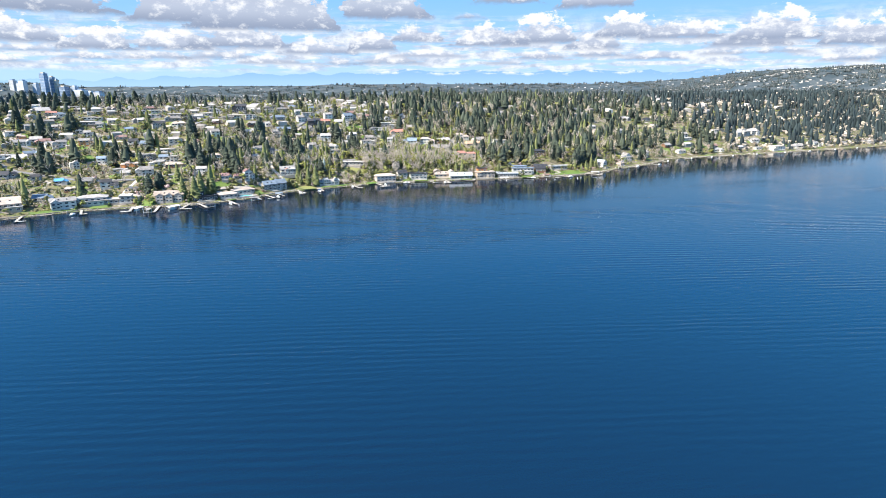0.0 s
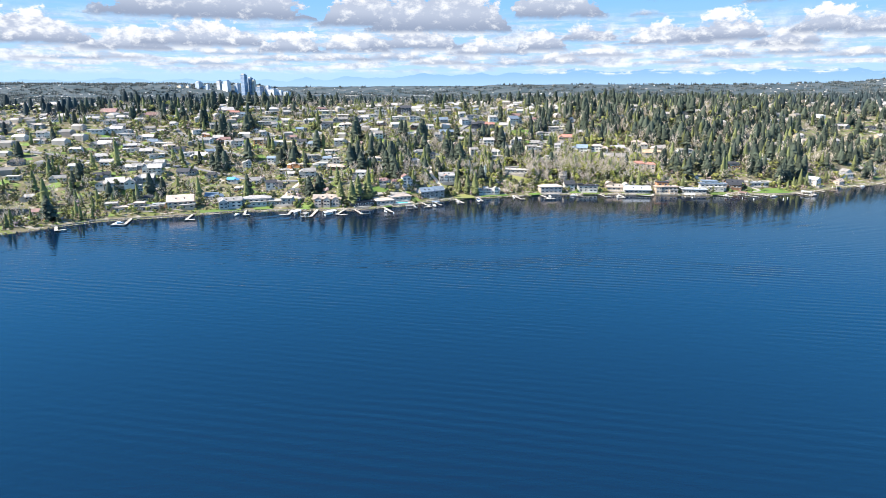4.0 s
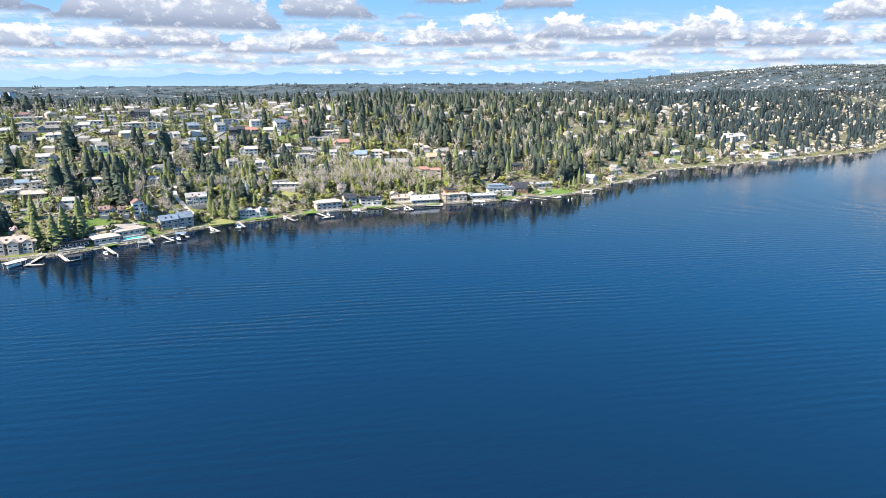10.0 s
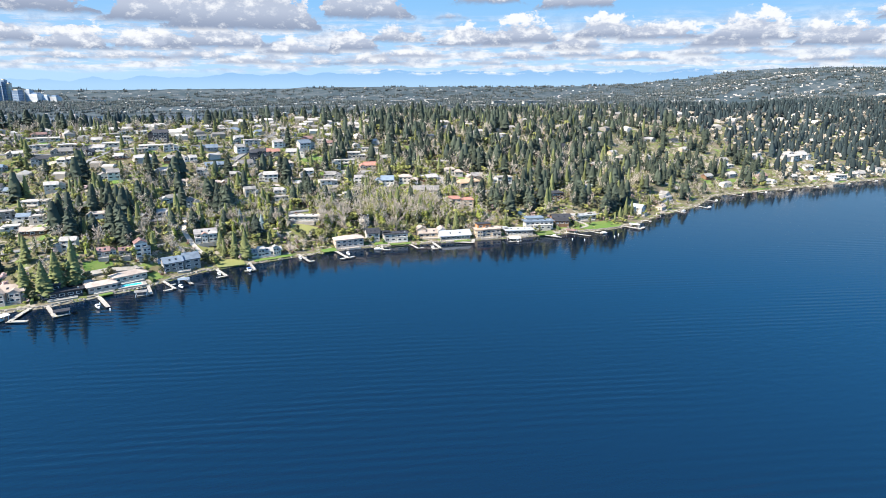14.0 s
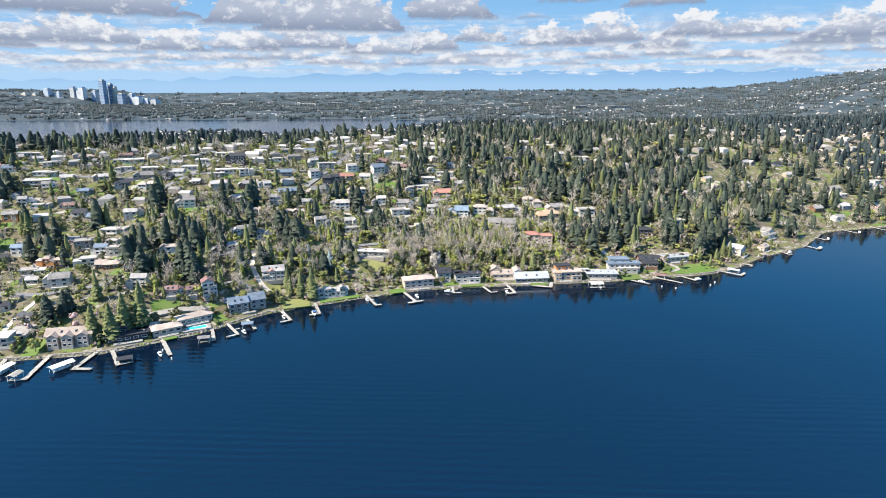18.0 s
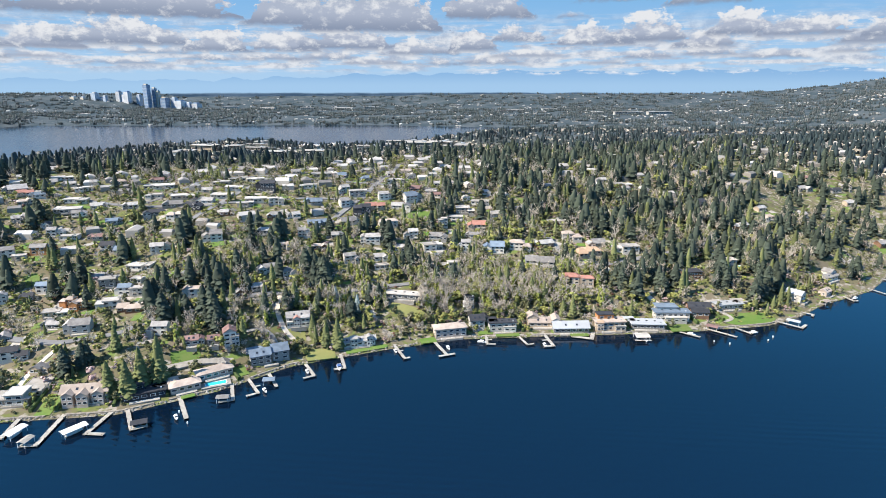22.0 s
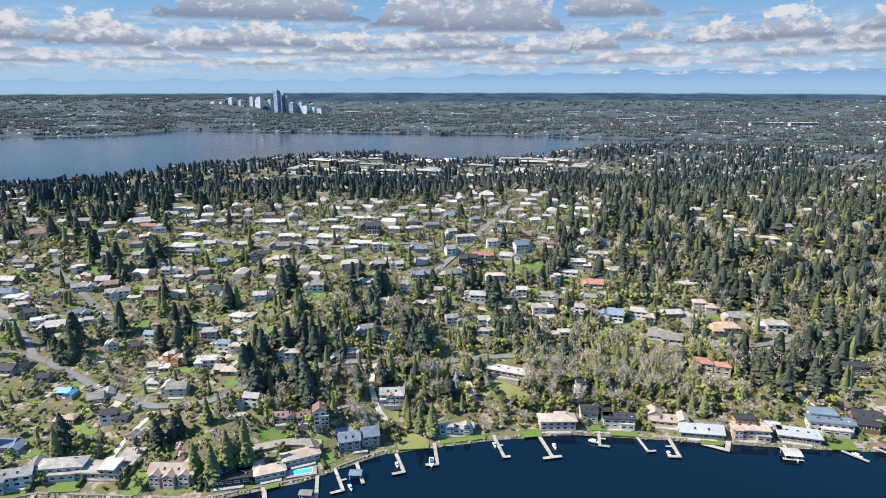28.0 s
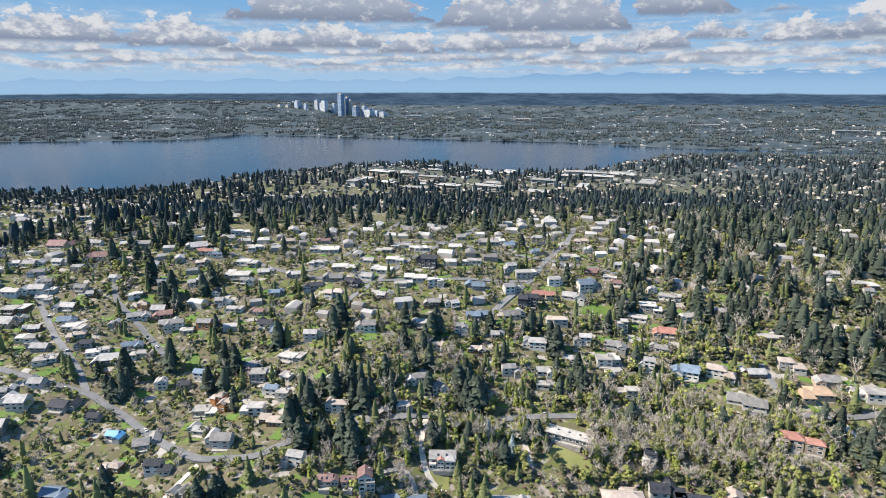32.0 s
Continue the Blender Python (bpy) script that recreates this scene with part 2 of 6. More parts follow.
SPRING = material("spring_leaves", (0.29, 0.29, 0.095), (0.21, 0.22, 0.08), 0.06, rough=0.8, island=True, vary=0.35, spec=0.1)
BLOSSOM = material("pale_blossom", (0.5, 0.39, 0.37), (0.33, 0.24, 0.24), 0.1, island=True, vary=0.25, spec=0.1)
LEAF = material("evergreen_leaves", (0.15, 0.15, 0.08), (0.1, 0.108, 0.06), 0.06, rough=0.8, island=True, vary=0.4, spec=0.15)
# far foliage: blue-grey distance haze is mixed into both base colours
HAZED_NEEDLE = material("hazed_conifers", (0.042, 0.058, 0.06), (0.029, 0.042, 0.046), 0.01, rough=0.9, island=True, vary=0.35, spec=0.1)
HAZED_LEAF = material("hazed_broadleaf", (0.11, 0.115, 0.112), (0.068, 0.08, 0.083), 0.01, rough=0.9, island=True, vary=0.4, spec=0.1)
IVY = material("ivy_leaves", (0.24, 0.27, 0.065), (0.165, 0.19, 0.048), 0.06, rough=0.8, island=True, vary=0.35, spec=0.1)
SPRUCE = material("blue_spruce_needles", (0.27, 0.32, 0.31), (0.2, 0.245, 0.24), 0.05, rough=0.9, island=True, vary=0.25, spec=0.1)
RUSSET = material("russet_buds", (0.2, 0.105, 0.08), (0.14, 0.075, 0.06), 0.06, rough=0.85, island=True, vary=0.3, spec=0.1)
TWIG = material("bare_twigs", (0.5, 0.445, 0.38), (0.36, 0.315, 0.265), 0.05, rough=0.9, island=True, vary=0.3, spec=0.1)
HULL = material("white_boat_paint", (0.78, 0.78, 0.77), (0.7, 0.7, 0.7), 0.5, rough=0.35, spec=0.5)
CANVAS = material("blue_canvas", (0.06, 0.14, 0.33), (0.045, 0.1, 0.25), 0.5)
RUBBER = material("black_rubber", (0.02, 0.02, 0.02), (0.03, 0.03, 0.03), 0.5)
CAR = [material("car_paint", c, None, 0.5, rough=0.3, spec=0.6) for c in ((0.7, 0.7, 0.7), (0.05, 0.05, 0.06), (0.25, 0.27, 0.3), (0.3, 0.03, 0.03))]


def land_material():
    """Gardens, bare soil and undergrowth near by; the closed canopy of the far mainland beyond the second water, with
    blue haze in its colours.
    """
    m = material("wooded_ground", (0.16, 0.135, 0.1), (0.115, 0.108, 0.06), 0.035, rough=0.95, bump=0.4, vary=0.0, spec=0.1, fine=0.3)
    nt = m.node_tree
    bs = nt.nodes["Principled BSDF"]
    first = bs.inputs["Base Color"].links[0].from_socket
    geo = nt.nodes.new("ShaderNodeNewGeometry")

    def spots(scale, low, top, a, b):
        n = nt.nodes.new("ShaderNodeTexNoise")
        n.inputs["Scale"].default_value, n.inputs["Detail"].default_value = scale, 4.0
        nt.links.new(geo.outputs["Position"], n.inputs["Vector"])
        r = nt.nodes.new("ShaderNodeMapRange")
        r.inputs[1].default_value, r.inputs[2].default_value = low, top
        nt.links.new(n.outputs[0], r.inputs[0])
        return blend(r.outputs[0], a, b)

    def blend(fac, a, b):
        x = nt.nodes.new("ShaderNodeMix")
        x.data_type = "RGBA"
        for k, v in ((0, fac), (6, a), (7, b)):
            if isinstance(v, tuple):
                x.inputs[k].default_value = (*v, 1)
            else:
                nt.links.new(v, x.inputs[k])
        return x.outputs[2]

    near = spots(0.11, 0.5, 0.6, first, (0.125, 0.14, 0.05))
    near = spots(0.16, 0.56, 0.63, near, (0.27, 0.245, 0.21))
    near = spots(0.07, 0.6, 0.66, near, (0.13, 0.18, 0.05))
    near = spots(0.25, 0.58, 0.64, near, (0.06, 0.07, 0.04))
    # canopy greens shifted to blue-grey, a painted distance haze
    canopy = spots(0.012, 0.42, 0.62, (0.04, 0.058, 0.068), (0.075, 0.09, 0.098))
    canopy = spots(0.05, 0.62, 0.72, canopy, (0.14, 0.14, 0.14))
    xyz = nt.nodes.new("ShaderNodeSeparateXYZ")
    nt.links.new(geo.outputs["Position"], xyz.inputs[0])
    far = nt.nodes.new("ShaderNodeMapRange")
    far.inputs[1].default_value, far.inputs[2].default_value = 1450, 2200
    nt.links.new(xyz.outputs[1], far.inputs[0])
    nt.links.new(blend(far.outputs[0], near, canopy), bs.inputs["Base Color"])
    return m


def water_material():
    m = bpy.data.materials.new("lake_water")
    m.use_nodes = True
    nt = m.node_tree
    bs = nt.nodes["Principled BSDF"]
    bs.inputs["IOR"].default_value = 1.33
    geo = nt.nodes.new("ShaderNodeNewGeometry")
    turn = nt.nodes.new("ShaderNodeMapping")
    turn.inputs["Rotation"].default_value[2] = radians(23)
    turn.inputs["Scale"].default_value = (0.32, 1.0, 1.0)
    nt.links.new(geo.outputs["Position"], turn.inputs[0])
    waves = None
    for scale, gain in ((0.1, 0.24), (0.34, 0.6), (0.95, 0.16)):
        n = nt.nodes.new("ShaderNodeTexNoise")
        n.inputs["Scale"].default_value, n.inputs["Detail"].default_value = scale, 2.0
        nt.links.new(turn.outputs[0], n.inputs["Vector"])
        k = nt.nodes.new("ShaderNodeMath")
        k.operation = "MULTIPLY_ADD"
        k.inputs[1].default_value = gain
        nt.links.new(n.outputs[0], k.inputs[0])
        if waves:
            nt.links.new(waves, k.inputs[2])
        else:
            k.inputs[2].default_value = 0
        waves = k.outputs[0]
    # the long swell of passing boats, in broken trains
    swell = nt.nodes.new("ShaderNodeTexWave")
    swell.wave_type, swell.bands_direction = "BANDS", "Y"
    for key, value in (("Scale", 0.064), ("Distortion", 4.0), ("Detail", 3.0), ("Detail Scale", 0.7), ("Detail Roughness", 0.65)):
        swell.inputs[key].default_value = value
    nt.links.new(turn.outputs[0], swell.inputs["Vector"])
    train = nt.nodes.new("ShaderNodeTexNoise")
    train.inputs["Scale"].default_value, train.inputs["Detail"].default_value = 0.016, 2.0
    nt.links.new(turn.outputs[0], train.inputs["Vector"])
    reach = nt.nodes.new("ShaderNodeMapRange")
    for i, value in ((1, 0.4), (2, 0.66), (3, 0.0), (4, 0.42)):
        reach.inputs[i].default_value = value
    nt.links.new(train.outputs[0], reach.inputs[0])
    k = nt.nodes.new("ShaderNodeMath")
    k.operation = "MULTIPLY_ADD"
    nt.links.new(swell.outputs["Fac"], k.inputs[0])
    nt.links.new(reach.outputs[0], k.inputs[1])
    nt.links.new(waves, k.inputs[2])
    waves = k.outputs[0]
    # gusts: rougher and calmer reaches, and a lee along the island
    gust = nt.nodes.new("ShaderNodeTexNoise")
    gust.inputs["Scale"].default_value, gust.inputs["Detail"].default_value = 0.006, 2.0
    nt.links.new(turn.outputs[0], gust.inputs["Vector"])
    lee = nt.nodes.new("ShaderNodeSeparateXYZ")
    nt.links.new(geo.outputs["Position"], lee.inputs[0])
    shelter = nt.nodes.new("ShaderNodeMapRange")
    shelter.inputs[1].default_value, shelter.inputs[2].default_value, shelter.inputs[3].default_value, shelter.inputs[4].default_value = 430, 650, 1.0, 0.18
    nt.links.new(lee.outputs[1], shelter.inputs[0])
    power = nt.nodes.new("ShaderNodeMapRange")
    power.inputs[1].default_value, power.inputs[2].default_value, power.inputs[3].default_value, power.inputs[4].default_value = 0.35, 0.65, 0.3, 0.65
    nt.links.new(gust.outputs[0], power.inputs[0])
    total = nt.nodes.new("ShaderNodeMath")
    total.operation = "MULTIPLY"
    nt.links.new(power.outputs[0], total.inputs[0])
    nt.links.new(shelter.outputs[0], total.inputs[1])
    # the open second lake beyond the island is ruffled too
    open_ = nt.nodes.new("ShaderNodeMapRange")
    open_.inputs[1].default_value, open_.inputs[2].default_value, open_.inputs[4].default_value = 1500, 2300, 0.05
    nt.links.new(lee.outputs[1], open_.inputs[0])
    both = nt.nodes.new("ShaderNodeMath")
    nt.links.new(total.outputs[0], both.inputs[0])
    nt.links.new(open_.outputs[0], both.inputs[1])
    power = both
    ruffled = nt.nodes.new("ShaderNodeMapRange")
    for i, value in ((1, 1300), (2, 2100), (3, 0.08), (4, 0.14)):
        ruffled.inputs[i].default_value = value
    nt.links.new(lee.outputs[1], ruffled.inputs[0])
    nt.links.new(ruffled.outputs[0], bs.inputs["Roughness"])
    # clear blue offshore, dark navy towards the shore; depth grades by y alone
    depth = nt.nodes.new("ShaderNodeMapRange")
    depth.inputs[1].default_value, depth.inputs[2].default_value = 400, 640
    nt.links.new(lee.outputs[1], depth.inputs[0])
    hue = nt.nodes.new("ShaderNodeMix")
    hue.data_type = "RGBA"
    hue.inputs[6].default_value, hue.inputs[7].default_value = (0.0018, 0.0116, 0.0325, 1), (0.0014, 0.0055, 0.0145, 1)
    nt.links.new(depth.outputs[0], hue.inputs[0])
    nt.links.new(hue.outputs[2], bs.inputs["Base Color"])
    bp = nt.nodes.new("ShaderNodeBump")
    bp.inputs["Distance"].default_value = 0.55
    nt.links.new(power.outputs[0], bp.inputs["Strength"])
    nt.links.new(waves, bp.inputs["Height"])
    nt.links.new(bp.outputs[0], bs.inputs["Normal"])
    return m


# ---- the land ----
# west shore of the island, its east shore, and the mainland shore (east, north)
WEST = [(-4900, 100), (-800, 330), (-480, 420), (-364, 498), (-322, 542), (-274, 562), (-213, 593), (-121, 602), (-71, 628), (-36, 659), (29, 684), (81, 699), (207, 703), (258, 706), (321, 715), (357, 733), (390, 757), (456, 790), (520, 845), (640, 868), (761, 893), (875, 917), (1027, 951), (1204, 1058), (2500, 1700), (4900, 2500)]
EAST = [(-4900, 600), (-2500, 1150), (-1290, 1460), (-900, 1580), (-840, 1730), (-800, 1900), (-620, 2130), (-450, 2230), (-300, 2150), (-200, 2060), (0, 2150), (150, 2380), (300, 2640), (600, 2740), (4900, 2750)]
MAIN = [(-4900, 2300), (-2451, 2476), (-1765, 2759), (-1690, 3100), (-1444, 3093), (-860, 3077), (-89, 3068), (311, 2923), (900, 2900), (4900, 2900)]
RISE = [(-60, -9), (-8, -1.5), (0, 0.9), (12, 2.2), (28, 5), (48, 15), (90, 22), (130, 30), (165, 38), (210, 47), (250, 60), (330, 72), (450, 77), (560, 66), (700, 45), (850, 34), (1100, 27), (2600, 24)]
FALL = [(-80, -9), (-8, -1.5), (0, 1), (60, 6), (300, 24), (700, 60), (1100, 140)]
PLAIN = [(-80, -9), (-8, -1.5), (0, 1), (120, 10), (500, 18), (1250, 24), (1500, 42), (1850, 104), (2500, 112)]


def along(table, v):
    return np.interp(v, [p[0] for p in table], [p[1] for p in table])


def ground_height(x, y):
    """Height of the land, for numbers or arrays."""
    x, y = np.asarray(x, float), np.asarray(y, float)
    s = y - along(WEST, x)
    s = s - np.interp(x, (-450, -360, -230, -140), (150, 95, 60, 0)) * np.clip((s - 15) / 100, 0, 1)
    island = np.minimum(along(RISE, s), along(FALL, along(EAST, x) - y))
    main = along(PLAIN, y - along(MAIN, x))
    z = np.where(y < along(EAST, x) + 40, island, main)
    swell = np.sin(x / 61 + 1.3) * np.cos(y / 47 - x / 90) * 2.2 + np.sin(x / 23 + y / 31) * 0.7
    z = z + swell * np.clip((z - 6) / 15, 0, 1)
    r, az = np.hypot(x, y), np.degrees(np.arctan2(x, np.maximum(y, 1)))
    u, v = np.interp(az, (23, 29, 33, 36, 39.5, 44, 48, 62), (0, 0.1, 0.3, 0.55, 0.78, 0.95, 1, 0.9)), np.clip((r - 3000) / 1300, 0, 1)
    return z + 200 * u * v * v * (3 - 2 * v)


def mesh_of(name, verts, faces, mats, index=None, smooth=False):
    """A mesh from arrays of corners and of faces, all with the same number of sides."""
    verts, faces = np.asarray(verts, np.float32), np.asarray(faces, np.int32)
    me = bpy.data.meshes.new(name)
    me.vertices.add(len(verts))
    me.vertices.foreach_set("co", verts.ravel())
    sides = faces.shape[1]
    me.loops.add(faces.size)
    me.loops.foreach_set("vertex_index", faces.ravel())
    me.polygons.add(len(faces))
    me.polygons.foreach_set("loop_start", np.arange(0, faces.size, sides, dtype=np.int32))
    me.polygons.foreach_set("loop_total", np.full(len(faces), sides, np.int32))
    for m in mats:
        me.materials.append(m)
    if index is not None:
        me.polygons.foreach_set("material_index", np.asarray(index, np.int32))
    me.update(calc_edges=True)
    if not smooth:
        me.shade_flat()
    return me


def graded(*runs):
    return np.unique(np.concatenate([np.arange(a, b, step) for a, b, step in runs]).round(2))


gx = graded((-4800, -1000, 80), (-1000, -480, 20), (-480, 600, 7), (600, 1300, 20), (1300, 4881, 80))
gy = graded((90, 480, 30), (480, 960, 7), (960, 1300, 16), (1300, 2200, 30), (2200, 3300, 30), (3300, 4861, 60))
X, Y = np.meshgrid(gx, gy)
Z = ground_height(X, Y)
nx, ny = len(gx), len(gy)
k = (np.arange(ny - 1)[:, None] * nx + np.arange(nx - 1)).ravel()
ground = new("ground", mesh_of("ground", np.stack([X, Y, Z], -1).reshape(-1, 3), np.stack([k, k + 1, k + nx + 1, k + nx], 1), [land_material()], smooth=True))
tagged(ground, "wooded hilly island ground with brown undergrowth and grass", "ground", kind="structure")
wx, wy = graded((-5000, 5001, 500)), graded((-1500, 3501, 500))
X, Y = np.meshgrid(wx, wy)
k = (np.arange(len(wy) - 1)[:, None] * len(wx) + np.arange(len(wx) - 1)).ravel()
n = len(wx)
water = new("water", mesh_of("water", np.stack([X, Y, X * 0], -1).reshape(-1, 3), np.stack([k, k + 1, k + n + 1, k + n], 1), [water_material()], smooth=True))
tagged(water, "deep blue lake water with fine wind ripples", "lake", kind="structure")

TAKEN = []  # places kept clear of trees: x, y, radius


def z_at(x, y):
    return float(ground_height(x, y))


def strip(name, points, width, mat, label, lift=0.35, kind="structure", category="road"):
    """A road or path laid on the land through the given places."""
    pts = np.array(points, float)
    dist = np.r_[0, np.cumsum(np.hypot(*np.diff(pts, axis=0).T))]
    d = np.linspace(0, dist[-1], max(3, int(dist[-1] / 4)))
    px, py = np.interp(d, dist, pts[:, 0]), np.interp(d, dist, pts[:, 1])
    for _ in range(3):
        px[1:-1], py[1:-1] = (px[:-2] + px[1:-1] + px[2:]) / 3, (py[:-2] + py[1:-1] + py[2:]) / 3
    tx, ty = np.gradient(px), np.gradient(py)
    ln = np.hypot(tx, ty)
    nxv, nyv = -ty / ln, tx / ln
    rows = []
    for off, drop in ((-0.5, -1.2), (-0.5, 0), (0.5, 0), (0.5, -1.2)):
        x, y = px + nxv * width * off, py + nyv * width * off
        rows.append(np.stack([x, y, np.maximum(ground_height(px, py), ground_height(x, y)) + lift + drop], 1))
    v = np.stack(rows, 1).reshape(-1, 3)
    k = np.arange(len(d) - 1) * 4
    f = np.concatenate([np.stack([k + i, k + i + 1, k + i + 5, k + i + 4], 1) for i in range(3)])
    for x, y in zip(px, py):
        TAKEN.append((x, y, width * 0.5 + 0.6))
    return tagged(new(name, mesh_of(name, v, f[:, ::-1], [mat])), label, category, kind=kind)


strip("road", [(-243, 898), (-220, 909), (-200, 950), (-190, 1042), (-192, 1173)], 5.6, ASPHALT, "pale grey residential street between low houses")
strip("road", [(-165, 850), (-152, 879), (-139, 913), (-109, 1001), (-95, 1040), (-88, 1120)], 5.6, ASPHALT, "pale grey residential street climbing the hill")
strip("road", [(-40, 862), (-27, 891), (-9, 930), (-2, 972), (17, 1039), (24, 1110)], 5.6, ASPHALT, "pale grey residential street climbing the hill")
strip("road", [(-520, 720), (-397, 712), (-358, 706), (-310, 708), (-265, 693), (-220, 673), (-186, 661), (-150, 668), (-120, 705), (-60, 735), (-15, 750), (15, 761), (60, 772), (110, 781), (159, 792), (220, 801), (300, 830), (380, 880)], 5.6, ASPHALT, "winding grey shore road through the trees")
strip("road", [(-485, 850), (-469, 815), (-441, 795), (-386, 755), (-335, 725), (-314, 709)], 5.2, ASPHALT, "grey residential street down to the shore road")
strip("road", [(-400, 840), (-380, 818), (-337, 794), (-278, 757)], 5.2, ASPHALT, "grey residential street between houses")
strip("road", [(170, 870), (178, 848), (182, 816), (187, 798)], 4.4, ASPHALT, "narrow grey lane down the slope")
strip("road", [(-330, 930), (-243, 898), (-165, 882), (-90, 905), (-9, 930)], 5.2, ASPHALT, "grey cross street on the hill top")
strip("road", [(-250, 1000), (-192, 985), (-109, 1001), (0, 985), (110, 960)], 5.2, ASPHALT, "grey cross street on the hill top")
strip("driveway", [(-183, 657), (-191, 640), (-193, 628), (-189, 617)], 3.2, GRAVEL, "pale gravel drive between hedges", category="driveway")
strip("driveway", [(-58, 735), (-56, 713), (-52, 703), (-48, 692), (-41, 686), (-32, 684)], 3.6, GRAVEL, "pale gravel drive curving down the slope", category="driveway")
strip("driveway", [(-72, 678), (-65, 685), (-57, 688), (-51, 684), (-48, 676)], 3.2, CONCRETE, "pale concrete drive looping above a lake house", category="driveway")
strip("driveway", [(-10, 751), (2, 742), (12, 730), (16, 716)], 3.2, GRAVEL, "pale gravel track below the shore road", category="driveway")
strip("driveway", [(-110, 640), (-90, 651), (-72, 655)], 5, CONCRETE, "pale concrete drive on a terrace", category="driveway")
strip("driveway", [(150, 720), (165, 718), (182, 716)], 3.2, ASPHALT, "grey drive behind the lake houses", category="driveway")
strip("driveway", [(214, 800), (222, 780), (228, 762), (244, 738)], 4.5, GRAVEL, "pale drive down to the lake houses", category="driveway")
strip("driveway", [(284, 745), (291, 731), (300, 722), (286, 717)], 3.2, CONCRETE, "looping pale concrete garden path", category="path")

# ---- small helpers for things ----
MESHES = {}


def shared(key, make):
    if key not in MESHES:
        MESHES[key] = make()
    return MESHES[key]


def boxy(key, parts, mats):
    """A shared mesh of boxes (x0, y0, z0, x1, y1, z1, material number)."""
    def make():
        v, f, idx = [], [], []
        for x0, y0, z0, x1, y1, z1, mi in parts:
            b = len(v)
            v += [(x, y, z) for z in (z0, z1) for x, y in ((x0, y0), (x1, y0), (x1, y1), (x0, y1))]
            f += [(b, b + 3, b + 2, b + 1), (b + 4, b + 5, b + 6, b + 7)] + [(b + i, b + (i + 1) % 4, b + 4 + (i + 1) % 4, b + 4 + i) for i in range(4)]
            idx += [mi] * 6
        return mesh_of(key, v, f, mats, idx)
    return shared(key, make)


def unit_box():
    return boxy("box", [(-0.5, -0.5, 0, 0.5, 0.5, 1, 0)], [None])


def unit_gable():
    def make():
        v, f = [], []
        # two thick slopes with eaves, and the gable walls between
        for s in (-1, 1):
            b = len(v)
            v += [(x, s * y, z) for x in (-0.54, 0.54) for y, z in ((0, 1.0), (0.57, -0.14), (0.57, -0.02), (0, 1.12))]
            f += [(b, b + 1, b + 5, b + 4), (b + 3, b + 7, b + 6, b + 2), (b + 1, b + 2, b + 6, b + 5), (b, b + 3, b + 2, b + 1), (b + 4, b + 5, b + 6, b + 7)]
        return mesh_of("gable_roof", v, f, [None])
    return shared("gable", make)


def unit_gable_wall():
    def make():
        me = bpy.data.meshes.new("gable_wall")
        me.from_pydata([(-0.5, -0.5, 0), (-0.5, 0.5, 0), (-0.5, 0, 0.98), (0.5, -0.5, 0), (0.5, 0.5, 0), (0.5, 0, 0.98)], [], [(0, 2, 1), (3, 4, 5), (0, 1, 4, 3), (1, 2, 5, 4), (2, 0, 3, 5)])
        me.materials.append(None)
        return me
    return shared("gable_wall", make)


def unit_hip():
    def make():
        v = [(x, y, -0.06) for x, y in ((-0.55, -0.56), (0.55, -0.56), (0.55, 0.56), (-0.55, 0.56))] + [(x, y, 0.06) for x, y in ((-0.55, -0.56), (0.55, -0.56), (0.55, 0.56), (-0.55, 0.56))] + [(-0.25, 0, 1), (0.25, 0, 1), (0.25, 0, 1), (-0.25, 0, 1)]
        f = [(0, 1, 5, 4), (1, 2, 6, 5), (2, 3, 7, 6), (3, 0, 4, 7), (4, 5, 9, 8), (6, 7, 8, 9), (0, 3, 2, 1)]
        me = bpy.data.meshes.new("hip_roof")
        me.from_pydata(v, [], f + [(5, 6, 9), (7, 4, 8)])
        me.materials.append(None)
        return me
    return shared("hip", make)


def unit_flat():
    return boxy("flat_roof", [(-0.55, -0.58, 0, 0.55, 0.58, 0.7, 0), (-0.53, -0.54, 0.7, 0.53, -0.51, 1, 0), (-0.53, 0.51, 0.7, 0.53, 0.54, 1, 0), (-0.53, -0.51, 0.7, -0.505, 0.51, 1, 0), (0.505, -0.51, 0.7, 0.53, 0.51, 1, 0)], [None])


def window_mesh():
    """A framed pane, set back in its frame."""
    def make():
        v, f = [], []
        for x, z, y in ((0.5, 0.5, 0.1), (0.5, 0.5, -0.07), (0.43, 0.41, -0.07), (0.43, 0.41, -0.01)):
            v += [(-x, y, 0.5 - z), (x, y, 0.5 - z), (x, y, 0.5 + z), (-x, y, 0.5 + z)]
        for r in range(3):
            f += [(4 * r + i, 4 * r + (i + 1) % 4, 4 * r + 4 + (i + 1) % 4, 4 * r + 4 + i) for i in range(4)]
        f += [(12, 13, 14, 15)]
        return mesh_of("window", v, f, [TRIM, GLASS], [0] * 12 + [1])
    return shared("window", make)


def chimney_mesh():
    return boxy("chimney", [(-0.5, -0.4, -3, 0.5, 0.4, 1.3, 0)], [WALL["stone"]])


def part(name, mesh, mat, parent, loc=(0, 0, 0), rz=0.0, scale=(1, 1, 1), label=""):
    ob = new(name, mesh)
    if mat and mesh.materials and len(mesh.materials) == 1:
        ob.material_slots[0].link = "OBJECT"
        ob.material_slots[0].material = mat
    ob.parent = parent
    ob.location, ob.rotation_euler, ob.scale = loc, (0, 0, radians(rz)), scale
    if label:
        ob["label"] = label
    return ob


